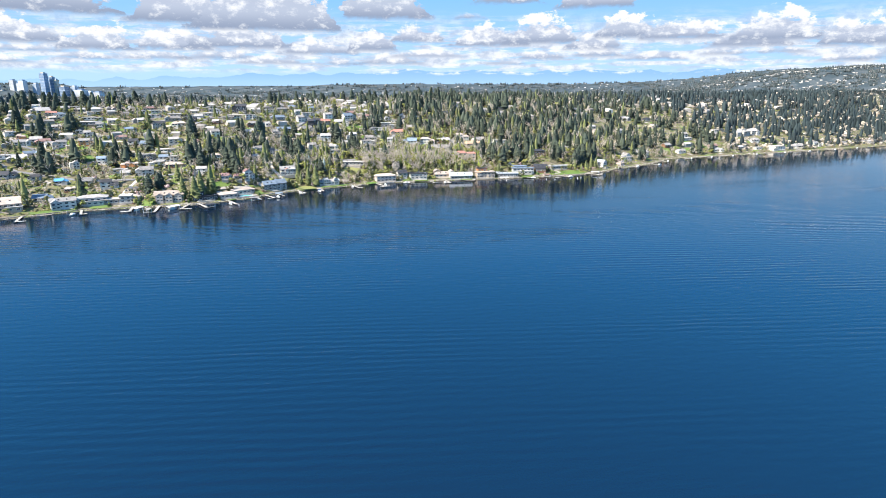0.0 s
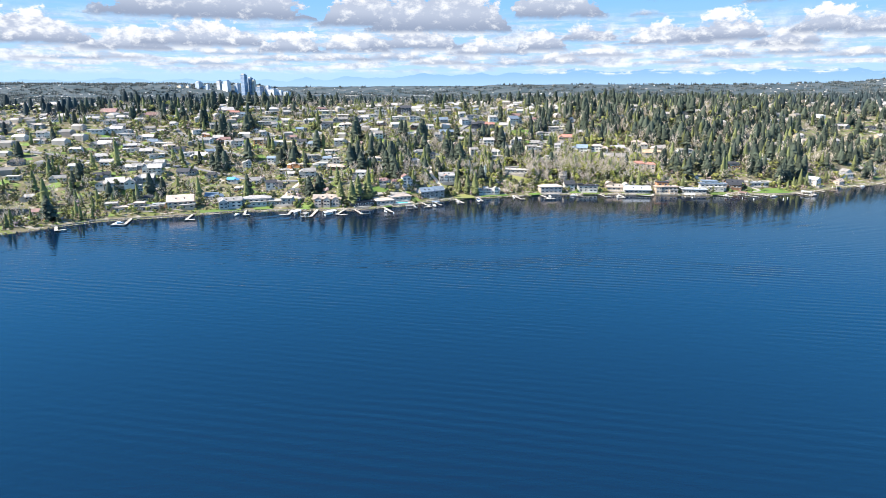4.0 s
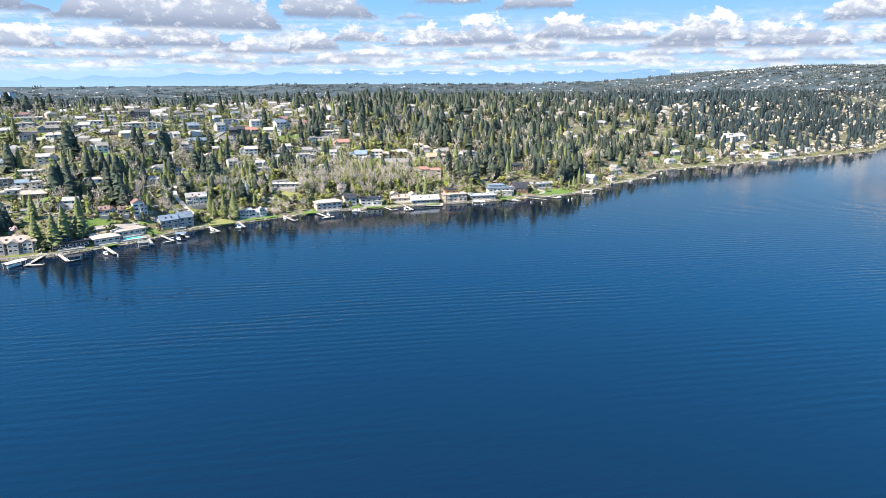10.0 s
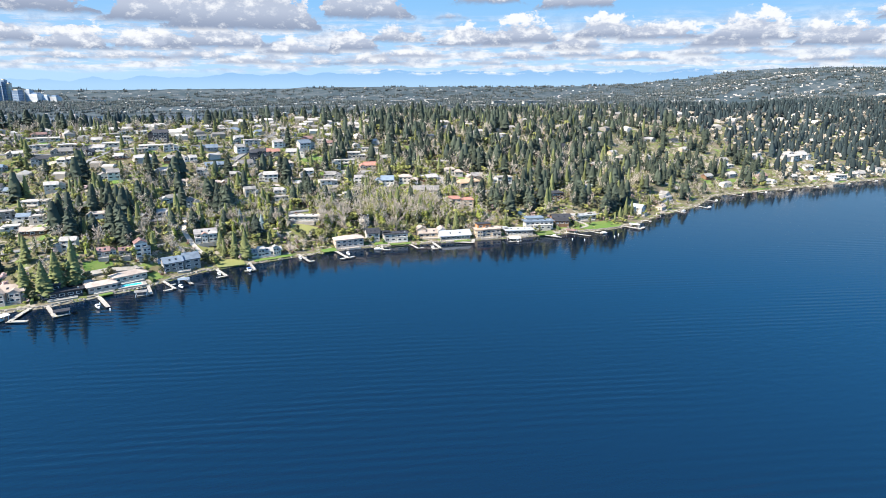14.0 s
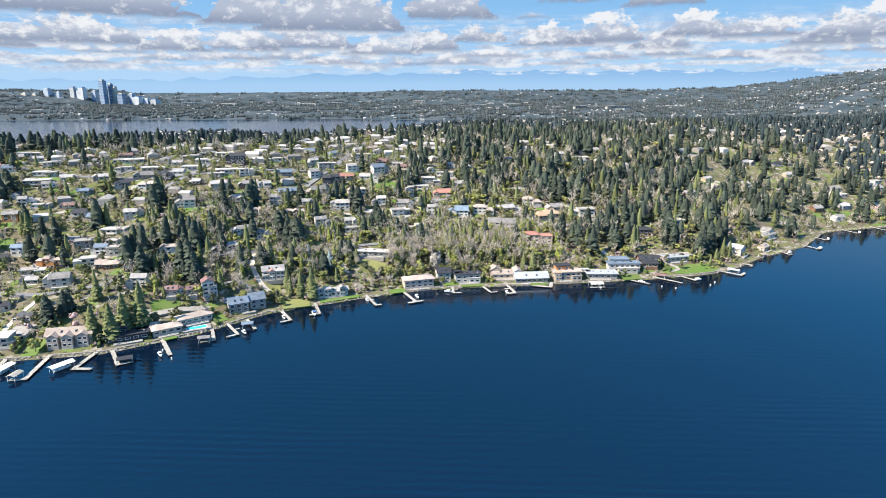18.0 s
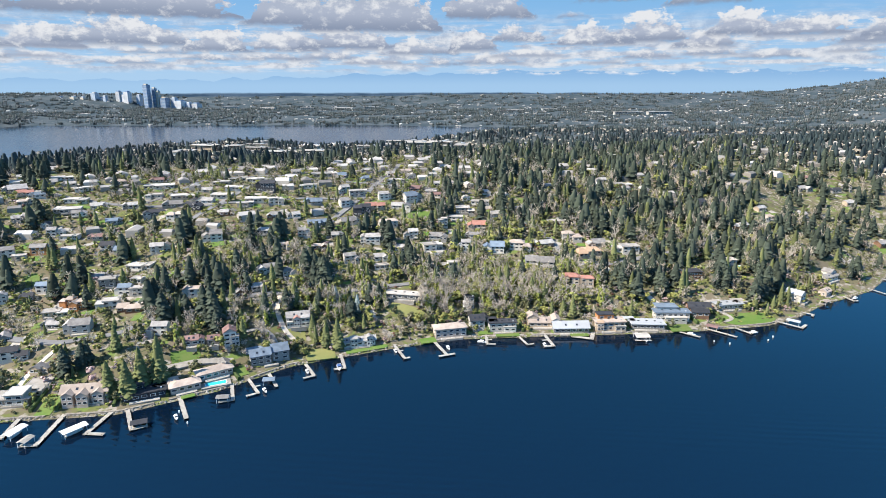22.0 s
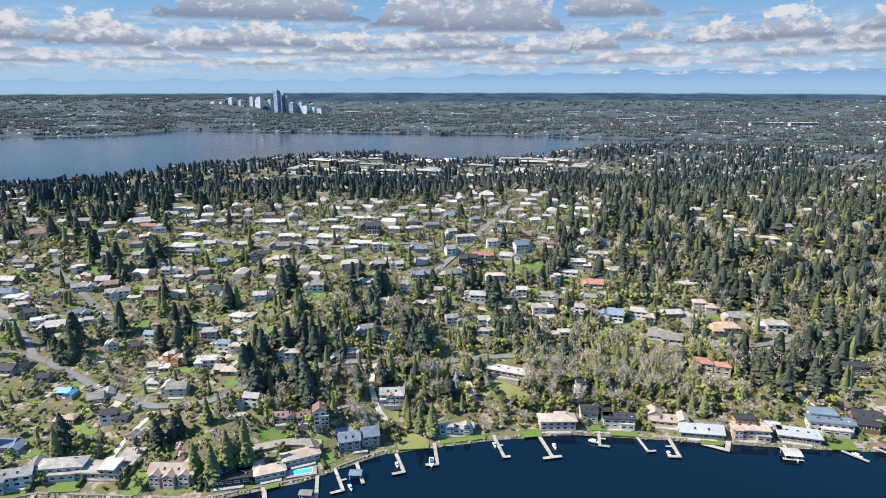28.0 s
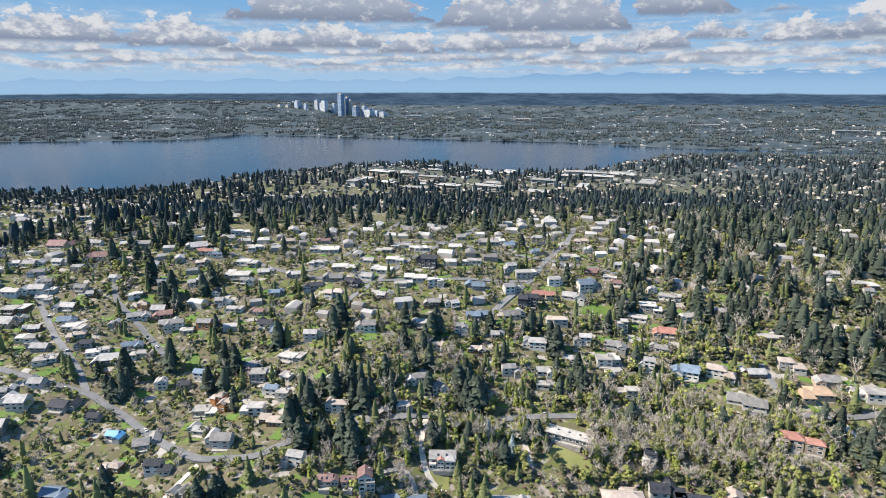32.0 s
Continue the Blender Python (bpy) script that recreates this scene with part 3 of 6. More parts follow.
def shore_turn(x):
    """The bearing of the shore's line near x, in degrees."""
    return math.degrees(math.atan2(float(along(WEST, x + 25) - along(WEST, x - 25)), 50))


def volume(root, dx, dy, w, d, h, roof, wall, roofmat, z0=0.0, foot=3.0, rise=None, front=True, rows=1, chimney=False, rz=0.0, ends=True):
    """One block of a house under root: walls with their windows, and a roof."""
    part("wall", unit_box(), wall, root, (dx, dy, z0 - foot), rz, (w, d, h + foot))
    if roof == "flat":
        part("roof", unit_flat(), roofmat, root, (dx, dy, z0 + h), rz, (w, d, 0.55))
    elif roof == "hip":
        part("roof", unit_hip(), roofmat, root, (dx, dy, z0 + h), rz, (w, d, rise or d * 0.24))
    else:
        turn = 0 if w >= d else 90
        a, b2 = (w, d) if w >= d else (d, w)
        up = rise or b2 * 0.3
        part("roof", unit_gable(), roofmat, root, (dx, dy, z0 + h), rz + turn, (a, b2, up))
        part("gable_wall", unit_gable_wall(), wall, root, (dx, dy, z0 + h), rz + turn, (a, b2, up))
    if chimney:
        stack = part("chimney", chimney_mesh(), None, root, (dx + w * 0.28, dy + d * 0.1, z0 + h + 1.2), rz)
        part("chimney_cap", unit_box(), CONCRETE, stack, (0, 0, 1.3), 0, (1.25, 1.05, 0.2))
    if front:
        n = max(2, int(w / 4.2))
        for r in range(rows):
            for i in range(n):
                part("window", window_mesh(), None, root, (dx - w / 2 + (i + 0.5) * w / n, dy - d / 2, z0 + 0.7 + r * 2.9), rz, (min(3.0, w / n * 0.74), 1, 1.6))
            for s in () if not ends else (-1, 1) if w > 12 else (-1,):
                part("window", window_mesh(), None, root, (dx + s * w / 2, dy - d * 0.15, z0 + 0.8 + r * 2.9), rz + s * 90, (1.8, 1, 1.5))


WORDS = {"w": ("white", "white", 1), "W": ("white", "white", 2), "T": ("white", "white", 3), "g": ("grey", "grey", 1), "G": ("grey", "dark grey", 2), "t": ("tan", "tan", 1), "b": ("brown", "brown", 1), "d": ("dark", "dark", 1), "D": ("dark", "dark", 3), "o": ("orange", "orange-brown", 2)}
TOPS = {"f": ("flat", "flat", "pale flat roof"), "g": ("gable", "grey", "grey gabled roof"), "h": ("hip", "brown", "brown hipped roof"), "b": ("gable", "blue", "slate-blue gabled roof"), "d": ("gable", "dark", "dark gabled roof"), "p": ("gable", "pink", "purple-brown gabled roof"), "t": ("gable", "tarp", "blue tarpaulin roof"), "r": ("gable", "red", "red tiled roof"), "o": ("hip", "orange", "orange hipped roof")}
HOUSES = []


def house(x, y, w, kind, turn=None):
    """A hillside house; the first letter names its walls and storeys, the second its roof."""
    rnd = random.Random(int(x * 31 + y * 7))
    wall, word, rows = WORDS[kind[0]]
    roof, top, says = TOPS[kind[1]]
    root = new("house")
    d = min(w, max(8.0, w * rnd.uniform(0.5, 0.68)))
    z = z_at(x, y)
    root.location = (x, y, z + 0.4)
    turn = shore_turn(x) * 0.6 + rnd.uniform(-16, 16) if turn is None else turn
    root.rotation_euler = (0, 0, radians(turn))
    h = 2.8 * rows + 0.2
    s = rnd.choice((-1, 1))
    main, deep = w * rnd.uniform(0.6, 0.75), d * 0.85
    volume(root, -s * (w - main) / 2, 0, main, deep, h, roof, WALL[wall], ROOF[top], foot=4, rows=rows, chimney=rnd.random() < 0.45, ends=False)
    wing = w - main + 1.5
    low = max(2.7, h - rnd.choice((0.9, 2.6)))
    volume(root, s * (w - wing) / 2, rnd.choice((-0.28, 0.3)) * d, wing, d * rnd.uniform(0.75, 1.0), low, "flat" if roof == "flat" else rnd.choice(("gable", roof)), WALL[wall], ROOF[top], foot=4, front=wing > 5, ends=False)
    if rnd.random() < 0.35:
        part("deck", unit_box(), PLANK, root, (-s * (w - main) / 2, -deep / 2 - 1.3, -1.2), 0, (main * 0.8, 2.6, 1.1))
    part("door", unit_box(), WALL["brown"], root, (-s * (w - main) / 2, deep / 2 + 0.02, 0), 0, (1.0, 0.1, 2.1))
    size = {1: "single-storey", 2: "two-storey", 3: "three-storey"}[rows]
    tagged(root, f"{word} {size} house with a {says}", "house", "hillside houses")
    TAKEN.append((x, y, w * 0.48))
    HOUSES.append((x, y))
    return root


# ---- hillside houses ----
house(-720, 1012, 23, "wf")
house(-642, 968, 17, "wg")
house(-619, 964, 13, "wg")
house(-607, 984, 13, "tg")
house(-576, 992, 12, "wf")
house(-546, 972, 11, "wf")
house(-609, 922, 16, "gg")
house(-550, 929, 14, "bf")
house(-530, 954, 11, "wg")
house(-485, 911, 16, "wg")
house(-519, 900, 26, "tp")
house(-532, 874, 12, "wf")
house(-479, 859, 17, "wg")
house(-455, 882, 24, "tp")
house(-450, 918, 13, "wg")
house(-525, 847, 11, "wg")
house(-484, 834, 15, "wg")
house(-464, 823, 13, "wg")
house(-453, 815, 13, "wf")
house(-482, 800, 20, "wf")
house(-427, 825, 16, "tg")
house(-407, 820, 11, "bg")
house(-366, 828, 12, "wf")
house(-437, 1001, 16, "wf")
house(-367, 924, 22, "gg")
house(-353, 918, 15, "tr")
house(-340, 916, 15, "wb")
house(-341, 897, 14, "th")
house(-298, 853, 9, "wd")
house(-391, 981, 14, "tg")
house(-404, 847, 11, "wg")
house(-327, 862, 12, "gg")
house(-745, 1243, 15, "wf")
house(-709, 1232, 15, "wg")
house(-411, 1059, 19, "wg")
house(-352, 985, 21, "wf")
house(-351, 958, 16, "tg")
house(-330, 957, 15, "tg")
house(-283, 970, 16, "gh")
house(-309, 948, 16, "wf")
house(-299, 913, 23, "wf")
house(-293, 883, 24, "gf")
house(-278, 876, 13, "wg")
house(-268, 894, 15, "tg")
house(-237, 893, 14, "gg")
house(-241, 865, 14, "gb")
house(-232, 954, 30, "wf")
house(-223, 921, 16, "wf")
house(-191, 911, 22, "tf")
house(-193, 887, 19, "gg")
house(-208, 876, 18, "gd")
house(-180, 864, 16, "wh")
house(-169, 880, 16, "dd")
house(-163, 892, 18, "wg")
house(-173, 926, 14, "tg")
house(-165, 956, 17, "tf")
house(-152, 974, 19, "wf")
house(-144, 930, 18, "wf")
house(-151, 907, 21, "wf")
house(-131, 966, 18, "wf")
house(-111, 927, 20, "Dd")
house(-114, 898, 21, "wf")
house(-121, 884, 16, "tf")
house(-94, 894, 14, "Wf")
house(-163, 1040, 20, "gg")
house(-131, 859, 13, "bg")
house(-70, 949, 18, "wf")
house(-63, 1021, 30, "wf")
house(-40, 1016, 17, "gb")
house(-15, 1048, 14, "gg")
house(-11, 1000, 14, "wb")
house(-95, 1024, 16, "tg")
house(-15, 939, 20, "Wf")
house(-33, 950, 14, "Wg")
house(-57, 898, 18, "gb")
house(-24, 906, 15, "Wg")
house(15, 930, 16, "Wg")
house(21, 995, 20, "wf")
house(21, 967, 11, "wf")
house(34, 1056, 16, "th")
house(17, 1033, 13, "wg")
house(41, 1021, 11, "wg")
house(48, 959, 16, "bp")
house(64, 952, 12, "wf")
house(44, 930, 20, "Wb")
house(4, 908, 20, "tr")
house(32, 913, 20, "wg")
house(69, 942, 11, "tp")
house(102, 941, 9, "wg")
house(87, 1072, 17, "bg")
house(73, 986, 11, "wg")
house(126, 960, 10, "wg")
house(145, 952, 10, "wg")
house(185, 959, 9, "wg")
house(117, 934, 19, "wf")
house(257, 989, 13, "wg")
house(269, 1005, 13, "wg")
house(289, 986, 20, "bf")
house(290, 971, 11, "wg")
house(362, 1251, 26, "wf")
house(161, 1412, 26, "wf")
house(99, 1031, 10, "wg")
house(-460, 784, 21, "bf")
house(-444, 771, 16, "wg")
house(-445, 806, 18, "wf")
house(-418, 762, 15, "bg")
house(-396, 779, 16, "wb")
house(-369, 760, 14, "th")
house(-408, 749, 20, "wf")
house(-388, 739, 19, "gg")
house(-366, 725, 16, "wf")
house(-354, 752, 13, "gd")
house(-338, 748, 17, "wf")
house(-326, 744, 19, "gg")
house(-320, 766, 16, "tb")
house(-305, 758, 16, "wf")
house(-353, 786, 9, "gg")
house(-349, 817, 10, "oh")
house(-336, 817, 17, "tg")
house(-302, 797, 15, "Wg")
house(-287, 792, 11, "tf")
house(-273, 803, 18, "og")
house(-325, 812, 16, "bp")
house(-281, 838, 13, "Wg")
house(-366, 688, 14, "gg")
house(-348, 680, 20, "Wg")
house(-316, 690, 18, "gd")
house(-288, 686, 12, "gd")
house(-264, 728, 9, "Wg")
house(-248, 733, 10, "gd")
house(-239, 745, 14, "Wb")
house(-213, 710, 17, "tf")
house(-210, 722, 9, "oh")
house(-266, 832, 15, "wf")
house(-229, 820, 16, "wd")
house(-212, 811, 17, "gb")
house(-174, 804, 16, "Wg")
house(-181, 777, 19, "wf")
house(-192, 752, 18, "Gf")
house(-173, 752, 10, "wf")
house(-175, 733, 13, "Wb")
house(-163, 728, 10, "Wf")
house(-176, 711, 15, "Wf")
house(-199, 716, 11, "oh")
house(-118, 721, 15, "Wh")
house(-133, 750, 9, "gg")
house(-75, 767, 15, "wg")
house(-57, 763, 11, "Wg")
house(-75, 737, 11, "gg")
house(-85, 726, 9, "bg")
house(-90, 834, 16, "gg")
house(-71, 865, 12, "wg")
house(-56, 837, 11, "Wg")
house(-47, 860, 19, "gb")
house(-26, 839, 11, "tg")
house(-39, 817, 14, "bh")
house(-17, 871, 20, "wg")
house(-7, 891, 17, "Dd")
house(20, 871, 18, "Wh")
house(5, 834, 18, "Wg")
house(42, 853, 14, "Wg")
house(34, 827, 12, "gg")
house(69, 854, 17, "gg")
house(63, 832, 18, "Wf")
house(67, 822, 13, "wf")
house(-9, 800, 14, "Wg")
house(16, 807, 13, "wg")
house(18, 792, 13, "wf")
house(-22, 767, 9, "Wg")
house(77, 799, 15, "Wf")
house(92, 832, 12, "Tg")
house(74, 878, 9, "Tf")
house(86, 896, 18, "wf")
house(99, 913, 19, "Gf")
house(102, 856, 14, "gg")
house(108, 879, 18, "tr")
house(129, 908, 16, "wg")
house(119, 828, 20, "Wb")
house(145, 831, 20, "Wh")
house(167, 835, 18, "bg")
house(197, 850, 18, "Wh")
house(205, 821, 24, "to")
house(217, 837, 18, "tg")
house(191, 886, 20, "bf")
house(157, 800, 25, "wg")
house(242, 825, 24, "Wf")
house(224, 894, 11, "tp")
house(249, 908, 13, "wf")
house(154, 877, 10, "bg")
house(-257, 624, 17, "gb")
house(-208, 653, 16, "Wd")
house(-184, 638, 10, "tg")
house(-232, 672, 16, "gg")
house(-259, 675, 12, "gt")
house(-240, 650, 13, "bh")
house(-180, 676, 17, "Wg")
house(-156, 701, 18, "bh")
house(756, 907, 27, "Wf")
house(743, 972, 30, "Wf")
house(679, 970, 19, "wg")
house(607, 942, 23, "wf")
house(635, 891, 15, "wg")
house(736, 934, 19, "wg")
house(772, 992, 20, "wg")
house(812, 924, 20, "wg")
house(859, 945, 17, "wg")
house(547, 895, 16, "bg")
house(-362, 643, 25, "wg")
house(-374, 639, 16, "wg")
house(-346, 660, 19, "gg")
house(-406, 702, 21, "wg")
house(-454, 766, 23, "tg")
house(-466, 812, 21, "wg")
house(-417, 799, 20, "gg")
house(-381, 772, 20, "wf")
house(-505, 850, 19, "wg")
house(-343, 803, 19, "wg")
house(-310, 800, 16, "wg")
house(-351, 853, 17, "gg")
house(-587, 971, 20, "wg")
house(-433, 723, 17, "gg")
house(-375, 684, 16, "gg")
house(-353, 702, 15, "wg")


# ---- lakeside houses ----
def villa(x, y, label, blocks, turn=None, drop=0.0):
    """A house of several blocks: (dx, dy, width, depth, storeys, roof, wall, roof colour[, height above ground])."""
    root = new("house")
    root.location = (x, y, max(1.4, z_at(x, y)) + 0.4 - drop)
    root.rotation_euler = (0, 0, radians(shore_turn(x) if turn is None else turn))
    for i, (dx, dy, w, d, rows, roof, wall, top, *up) in enumerate(blocks):
        volume(root, dx, dy, w, d, 2.9 * rows + 0.4, roof, WALL[wall], ROOF[top], z0=up[0] if up else 0.0, foot=0 if up else 4, rows=rows, chimney=i == 0 and roof != "flat")
    w, d = blocks[0][2], blocks[0][3]
    part("terrace", unit_box(), CONCRETE, root, (0, -d / 2 - 1.6, -3.6), 0, (w * 0.7, 3.2, 3.0))
    # rail of the terrace, roof lights, panels
    for i in range(3):
        part("rail_post", unit_box(), TRIM, root, ((i - 1) * w * 0.34, -d / 2 - 3.1, -0.6), 0, (0.12, 0.12, 1.0))
    part("rail", unit_box(), TRIM, root, (0, -d / 2 - 3.1, 0.4), 0, (w * 0.7, 0.14, 0.1))
    h = 2.9 * blocks[0][4] + 0.4
    if blocks[0][5] == "flat":
        for i in range(3):
            part("skylight", unit_box(), GLASS, root, (blocks[0][0] + (i - 1) * w * 0.26, blocks[0][1] + d * 0.1, h + 0.36), 0, (1.6, 1.2, 0.3))
        part("roof_vent", unit_box(), ROOF["metal"], root, (blocks[0][0] + w * 0.4, blocks[0][1] - d * 0.2, h + 0.36), 0, (0.9, 0.9, 0.8))
    elif blocks[0][5] == "gable" and w >= d:
        up, dx, dy = d * 0.3, blocks[0][0], blocks[0][1]
        lean = math.atan2(1.14 * up, 0.57 * d)
        for i in (-1, 1):
            glass = part("roof_window", unit_box(), GLASS, root, (dx + i * w * 0.16, dy - d * 0.3, h + 0.53 * up), 0, (1.3, 1.6, 0.12))
            glass.rotation_euler[0] = lean
    part("door", unit_box(), WALL["brown"], root, (w * 0.12, d / 2 + 0.02, 0), 0, (1.1, 0.1, 2.1))
    tagged(root, label, "house", "houses along the lake shore")
    c, s = math.cos(root.rotation_euler[2]), math.sin(root.rotation_euler[2])
    for dx, dy, bw, bd, *_ in blocks:
        TAKEN.append((x + dx * c - dy * s, y + dx * s + dy * c, max(bw, bd) * 0.5))
    return root


villa(-231, 597, "white gabled lake house with grey shingle roofs and solar panels", [(0, 0, 20, 9, 2, "gable", "white", "grey"), (-6, -4, 7, 9, 2, "gable", "white", "grey"), (8, 9, 8, 14, 1, "gable", "white", "grey")])
villa(-210, 609, "white two-storey lake house with a grey hipped roof", [(0, 0, 24, 10, 2, "hip", "white", "grey"), (-14, 0, 9, 9, 1, "hip", "white", "grey"), (2, -6, 14, 4, 1, "flat", "white", "flat")])
villa(-184, 614, "white modern lake house with a large stepped flat roof", [(-4, -2, 26, 11, 1, "flat", "tan", "flat"), (6, 10, 12, 16, 1, "flat", "white", "flat"), (2, -3, 10, 10, 2, "flat", "white", "flat")])
villa(-144, 614, "tan lake house with many steep brown gables", [(0, 0, 25, 10, 2, "gable", "stone", "brown"), (-8, -4, 6, 9, 2, "gable", "stone", "brown"), (0, -4, 6, 10, 2, "gable", "stone", "brown"), (8, -3, 6, 9, 2, "gable", "stone", "brown"), (6, 9, 10, 12, 1, "gable", "stone", "brown")])
villa(-113, 617, "dark modern lake house with black roofs and white chimney", [(0, 0, 23, 9, 1, "flat", "dark", "dark"), (-5, 7, 10, 9, 2, "gable", "dark", "dark"), (8, 7, 8, 10, 1, "flat", "dark", "dark")])
villa(-93, 626, "tan single-storey lake house with a brown hipped roof", [(0, 0, 17, 9, 1, "hip", "stone", "brown"), (-6, 6, 7, 10, 1, "hip", "stone", "brown")])
villa(-80, 641, "long low lake house with a grey-brown roof beside a pool", [(0, 0, 21, 9, 1, "hip", "stone", "brown"), (8, 5, 7, 9, 1, "gable", "stone", "grey")])
villa(-50, 661, "grey lake house with two slate-blue gables and a stone terrace", [(-6, 0, 13, 10, 2, "gable", "grey", "blue"), (7, 3, 11, 11, 2, "gable", "grey", "blue"), (-8, 12, 11, 8, 1, "gable", "grey", "blue")], 22)
villa(-100, 662, "small brown-roofed cottage above a clipped lawn", [(0, 0, 9, 7, 1, "gable", "stone", "pink"), (6, -1, 4, 5, 1, "gable", "stone", "pink")], 15)
villa(-87, 666, "small brown-roofed garage above the lawn", [(0, 0, 8, 6, 1, "gable", "stone", "pink")], 15)
villa(-77, 668, "tall narrow white house with a purple-brown roof", [(0, 0, 8, 9, 3, "gable", "white", "pink"), (3, -4, 5, 4, 2, "flat", "white", "flat")], 20)
villa(-38, 701, "white villa with grey roofs and one red gable above lawns", [(0, 0, 16, 9, 2, "gable", "white", "grey"), (-1, -4, 4, 6, 2, "gable", "white", "red"), (5, -4, 6, 6, 2, "hip", "white", "grey"), (-6, -3, 4, 7, 1, "flat", "white", "flat")], 12)
villa(3, 685, "long white terraced lake house with small dormers", [(0, 0, 30, 7, 1, "gable", "white", "grey"), (-11, -3, 4, 5, 2, "gable", "white", "grey"), (0, -3, 5, 5, 2, "gable", "white", "grey"), (11, -3, 4, 5, 2, "gable", "white", "grey")], 14)
villa(72, 702, "pale stone two-storey lake house with a beige low roof", [(0, 0, 23, 10, 2, "hip", "stone", "brown"), (5, 8, 10, 9, 1, "hip", "stone", "brown")], 10)
villa(89, 736, "slim grey three-storey house in the trees", [(0, 0, 7, 7, 3, "flat", "grey", "dark"), (-3, -4, 4, 3, 2, "flat", "white", "flat")], 5)
villa(93, 714, "white modern house with a dark pitched roof", [(0, 0, 11, 10, 2, "gable", "white", "dark"), (8, 8, 7, 10, 1, "gable", "white", "dark")], 6)
villa(112, 709, "white and dark modern lake house with wide glass", [(0, 0, 20, 8, 2, "flat", "white", "dark"), (-7, 4, 7, 9, 2, "flat", "white", "dark"), (5, -4, 9, 3, 1, "flat", "white", "flat")], 3)
villa(143, 715, "cream lake house with steep brown gables", [(0, 0, 20, 9, 1, "gable", "tan", "brown"), (10, -2, 6, 11, 2, "gable", "white", "brown"), (-7, 3, 8, 10, 2, "gable", "tan", "brown")], -3)
villa(163, 707, "long low lake house with a grey metal roof", [(0, 0, 26, 11, 1, "gable", "grey", "metal")], 0)
villa(193, 709, "cream three-storey lake house with an orange upper storey", [(0, 0, 22, 10, 2, "flat", "tan", "brown"), (-2, 5, 12, 7, 1, "flat", "orange", "dark", 6.3), (-8, -4, 5, 4, 2, "gable", "tan", "orange"), (7, -5, 8, 4, 1, "flat", "tan", "flat")], 2)
villa(221, 711, "wide single-storey lake house with a pale grey flat roof", [(2, 0, 24, 11, 1, "flat", "grey", "metal"), (-12, 5, 11, 9, 1, "flat", "grey", "metal")], -6)
villa(246, 722, "white modern lake house with blue-grey metal roofs", [(0, 0, 26, 9, 2, "flat", "white", "blue"), (-2, 8, 16, 9, 2, "flat", "white", "blue", 1.5), (2, -6, 16, 4, 1, "flat", "white", "flat")], -4)
villa(273, 734, "dark brown house with a broad steep roof", [(0, 0, 17, 12, 1, "gable", "brown", "dark"), (-2, -10, 13, 7, 1, "gable", "brown", "dark")], -8)
villa(300, 740, "low grey lake house with flat roofs above a broad lawn", [(0, 0, 22, 9, 1, "flat", "grey", "metal"), (12, 4, 10, 10, 1, "flat", "grey", "flat"), (-8, 9, 10, 8, 1, "flat", "grey", "flat")], 8)
villa(368, 759, "white lake house with a steep pale gable", [(0, 0, 9, 13, 2, "gable", "white", "metal"), (7, 5, 8, 8, 1, "gable", "white", "grey")], 35)
villa(427, 805, "white lake house with a long pale roof", [(0, 0, 20, 8, 1, "gable", "white", "flat"), (6, 3, 8, 9, 2, "gable", "white", "grey")], 28)
villa(405, 775, "small stone boathouse cottage on the shore", [(0, 0, 11, 7, 1, "gable", "stone", "brown")], 35)
villa(329, 806, "white flat-roofed house beside a turquoise pool", [(0, 0, 18, 8, 1, "flat", "white", "flat"), (-5, 6, 9, 7, 2, "flat", "white", "flat")], 6)
villa(283, 778, "dark brown two-storey house with wide windows on the slope", [(2, 0, 17, 9, 2, "hip", "brown", "dark"), (-12, 0, 9, 7, 1, "flat", "brown", "dark")], 6)
villa(38, 743, "long grey modern house with a white flat roof and skylights", [(0, 0, 28, 9, 1, "flat", "grey", "flat")], -14, -1.0)
villa(177, 767, "cream villa with red tiled roofs on the wooded slope", [(0, 0, 14, 10, 2, "hip", "tan", "red"), (-4, -4, 5, 6, 2, "gable", "tan", "red")], -8)
villa(190, 764, "small cream guest house with a red tiled roof", [(0, 0, 11, 8, 2, "hip", "tan", "red")], -8)
villa(-274, 590, "large tan estate hall with a broad low brown roof", [(0, 0, 22, 15, 2, "gable", "tan", "brown", ), (6, -8, 12, 7, 1, "flat", "tan", "flat")], 22)
villa(-296, 577, "low tan estate pavilion with stepped flat roofs", [(0, 0, 14, 10, 1, "flat", "tan", "flat"), (-9, 3, 9, 9, 2, "flat", "tan", "brown"), (6, 7, 10, 8, 1, "flat", "stone", "metal")], 20)
villa(-318, 572, "tan estate wing with flat brown roofs and terraces", [(0, 0, 15, 10, 1, "flat", "tan", "brown"), (-10, 5, 10, 9, 2, "flat", "tan", "flat"), (7, 6, 9, 8, 1, "flat", "tan", "flat")], 24)
villa(-337, 648, "white garden pavilion with an orange roof", [(0, 0, 10, 6, 1, "gable", "white", "orange"), (-7, 0, 4, 4, 2, "flat", "white", "flat")], 15)
for x, y, kind in ((476, 841, "wg"), (561, 880, "wg"), (633, 903, "tp"), (590, 905, "gg"), (610, 955, "Wg"), (691, 986, "Wf"), (728, 966, "Wg"), (745, 985, "Wf"), (763, 975, "Wg"), (724, 908, "wf"), (690, 908, "tg"), (362, 941, "Dd"), (392, 902, "bg"), (549, 1048, "gg"), (583, 1003, "tg")):
    house(x, y, 17, kind, shore_turn(x))
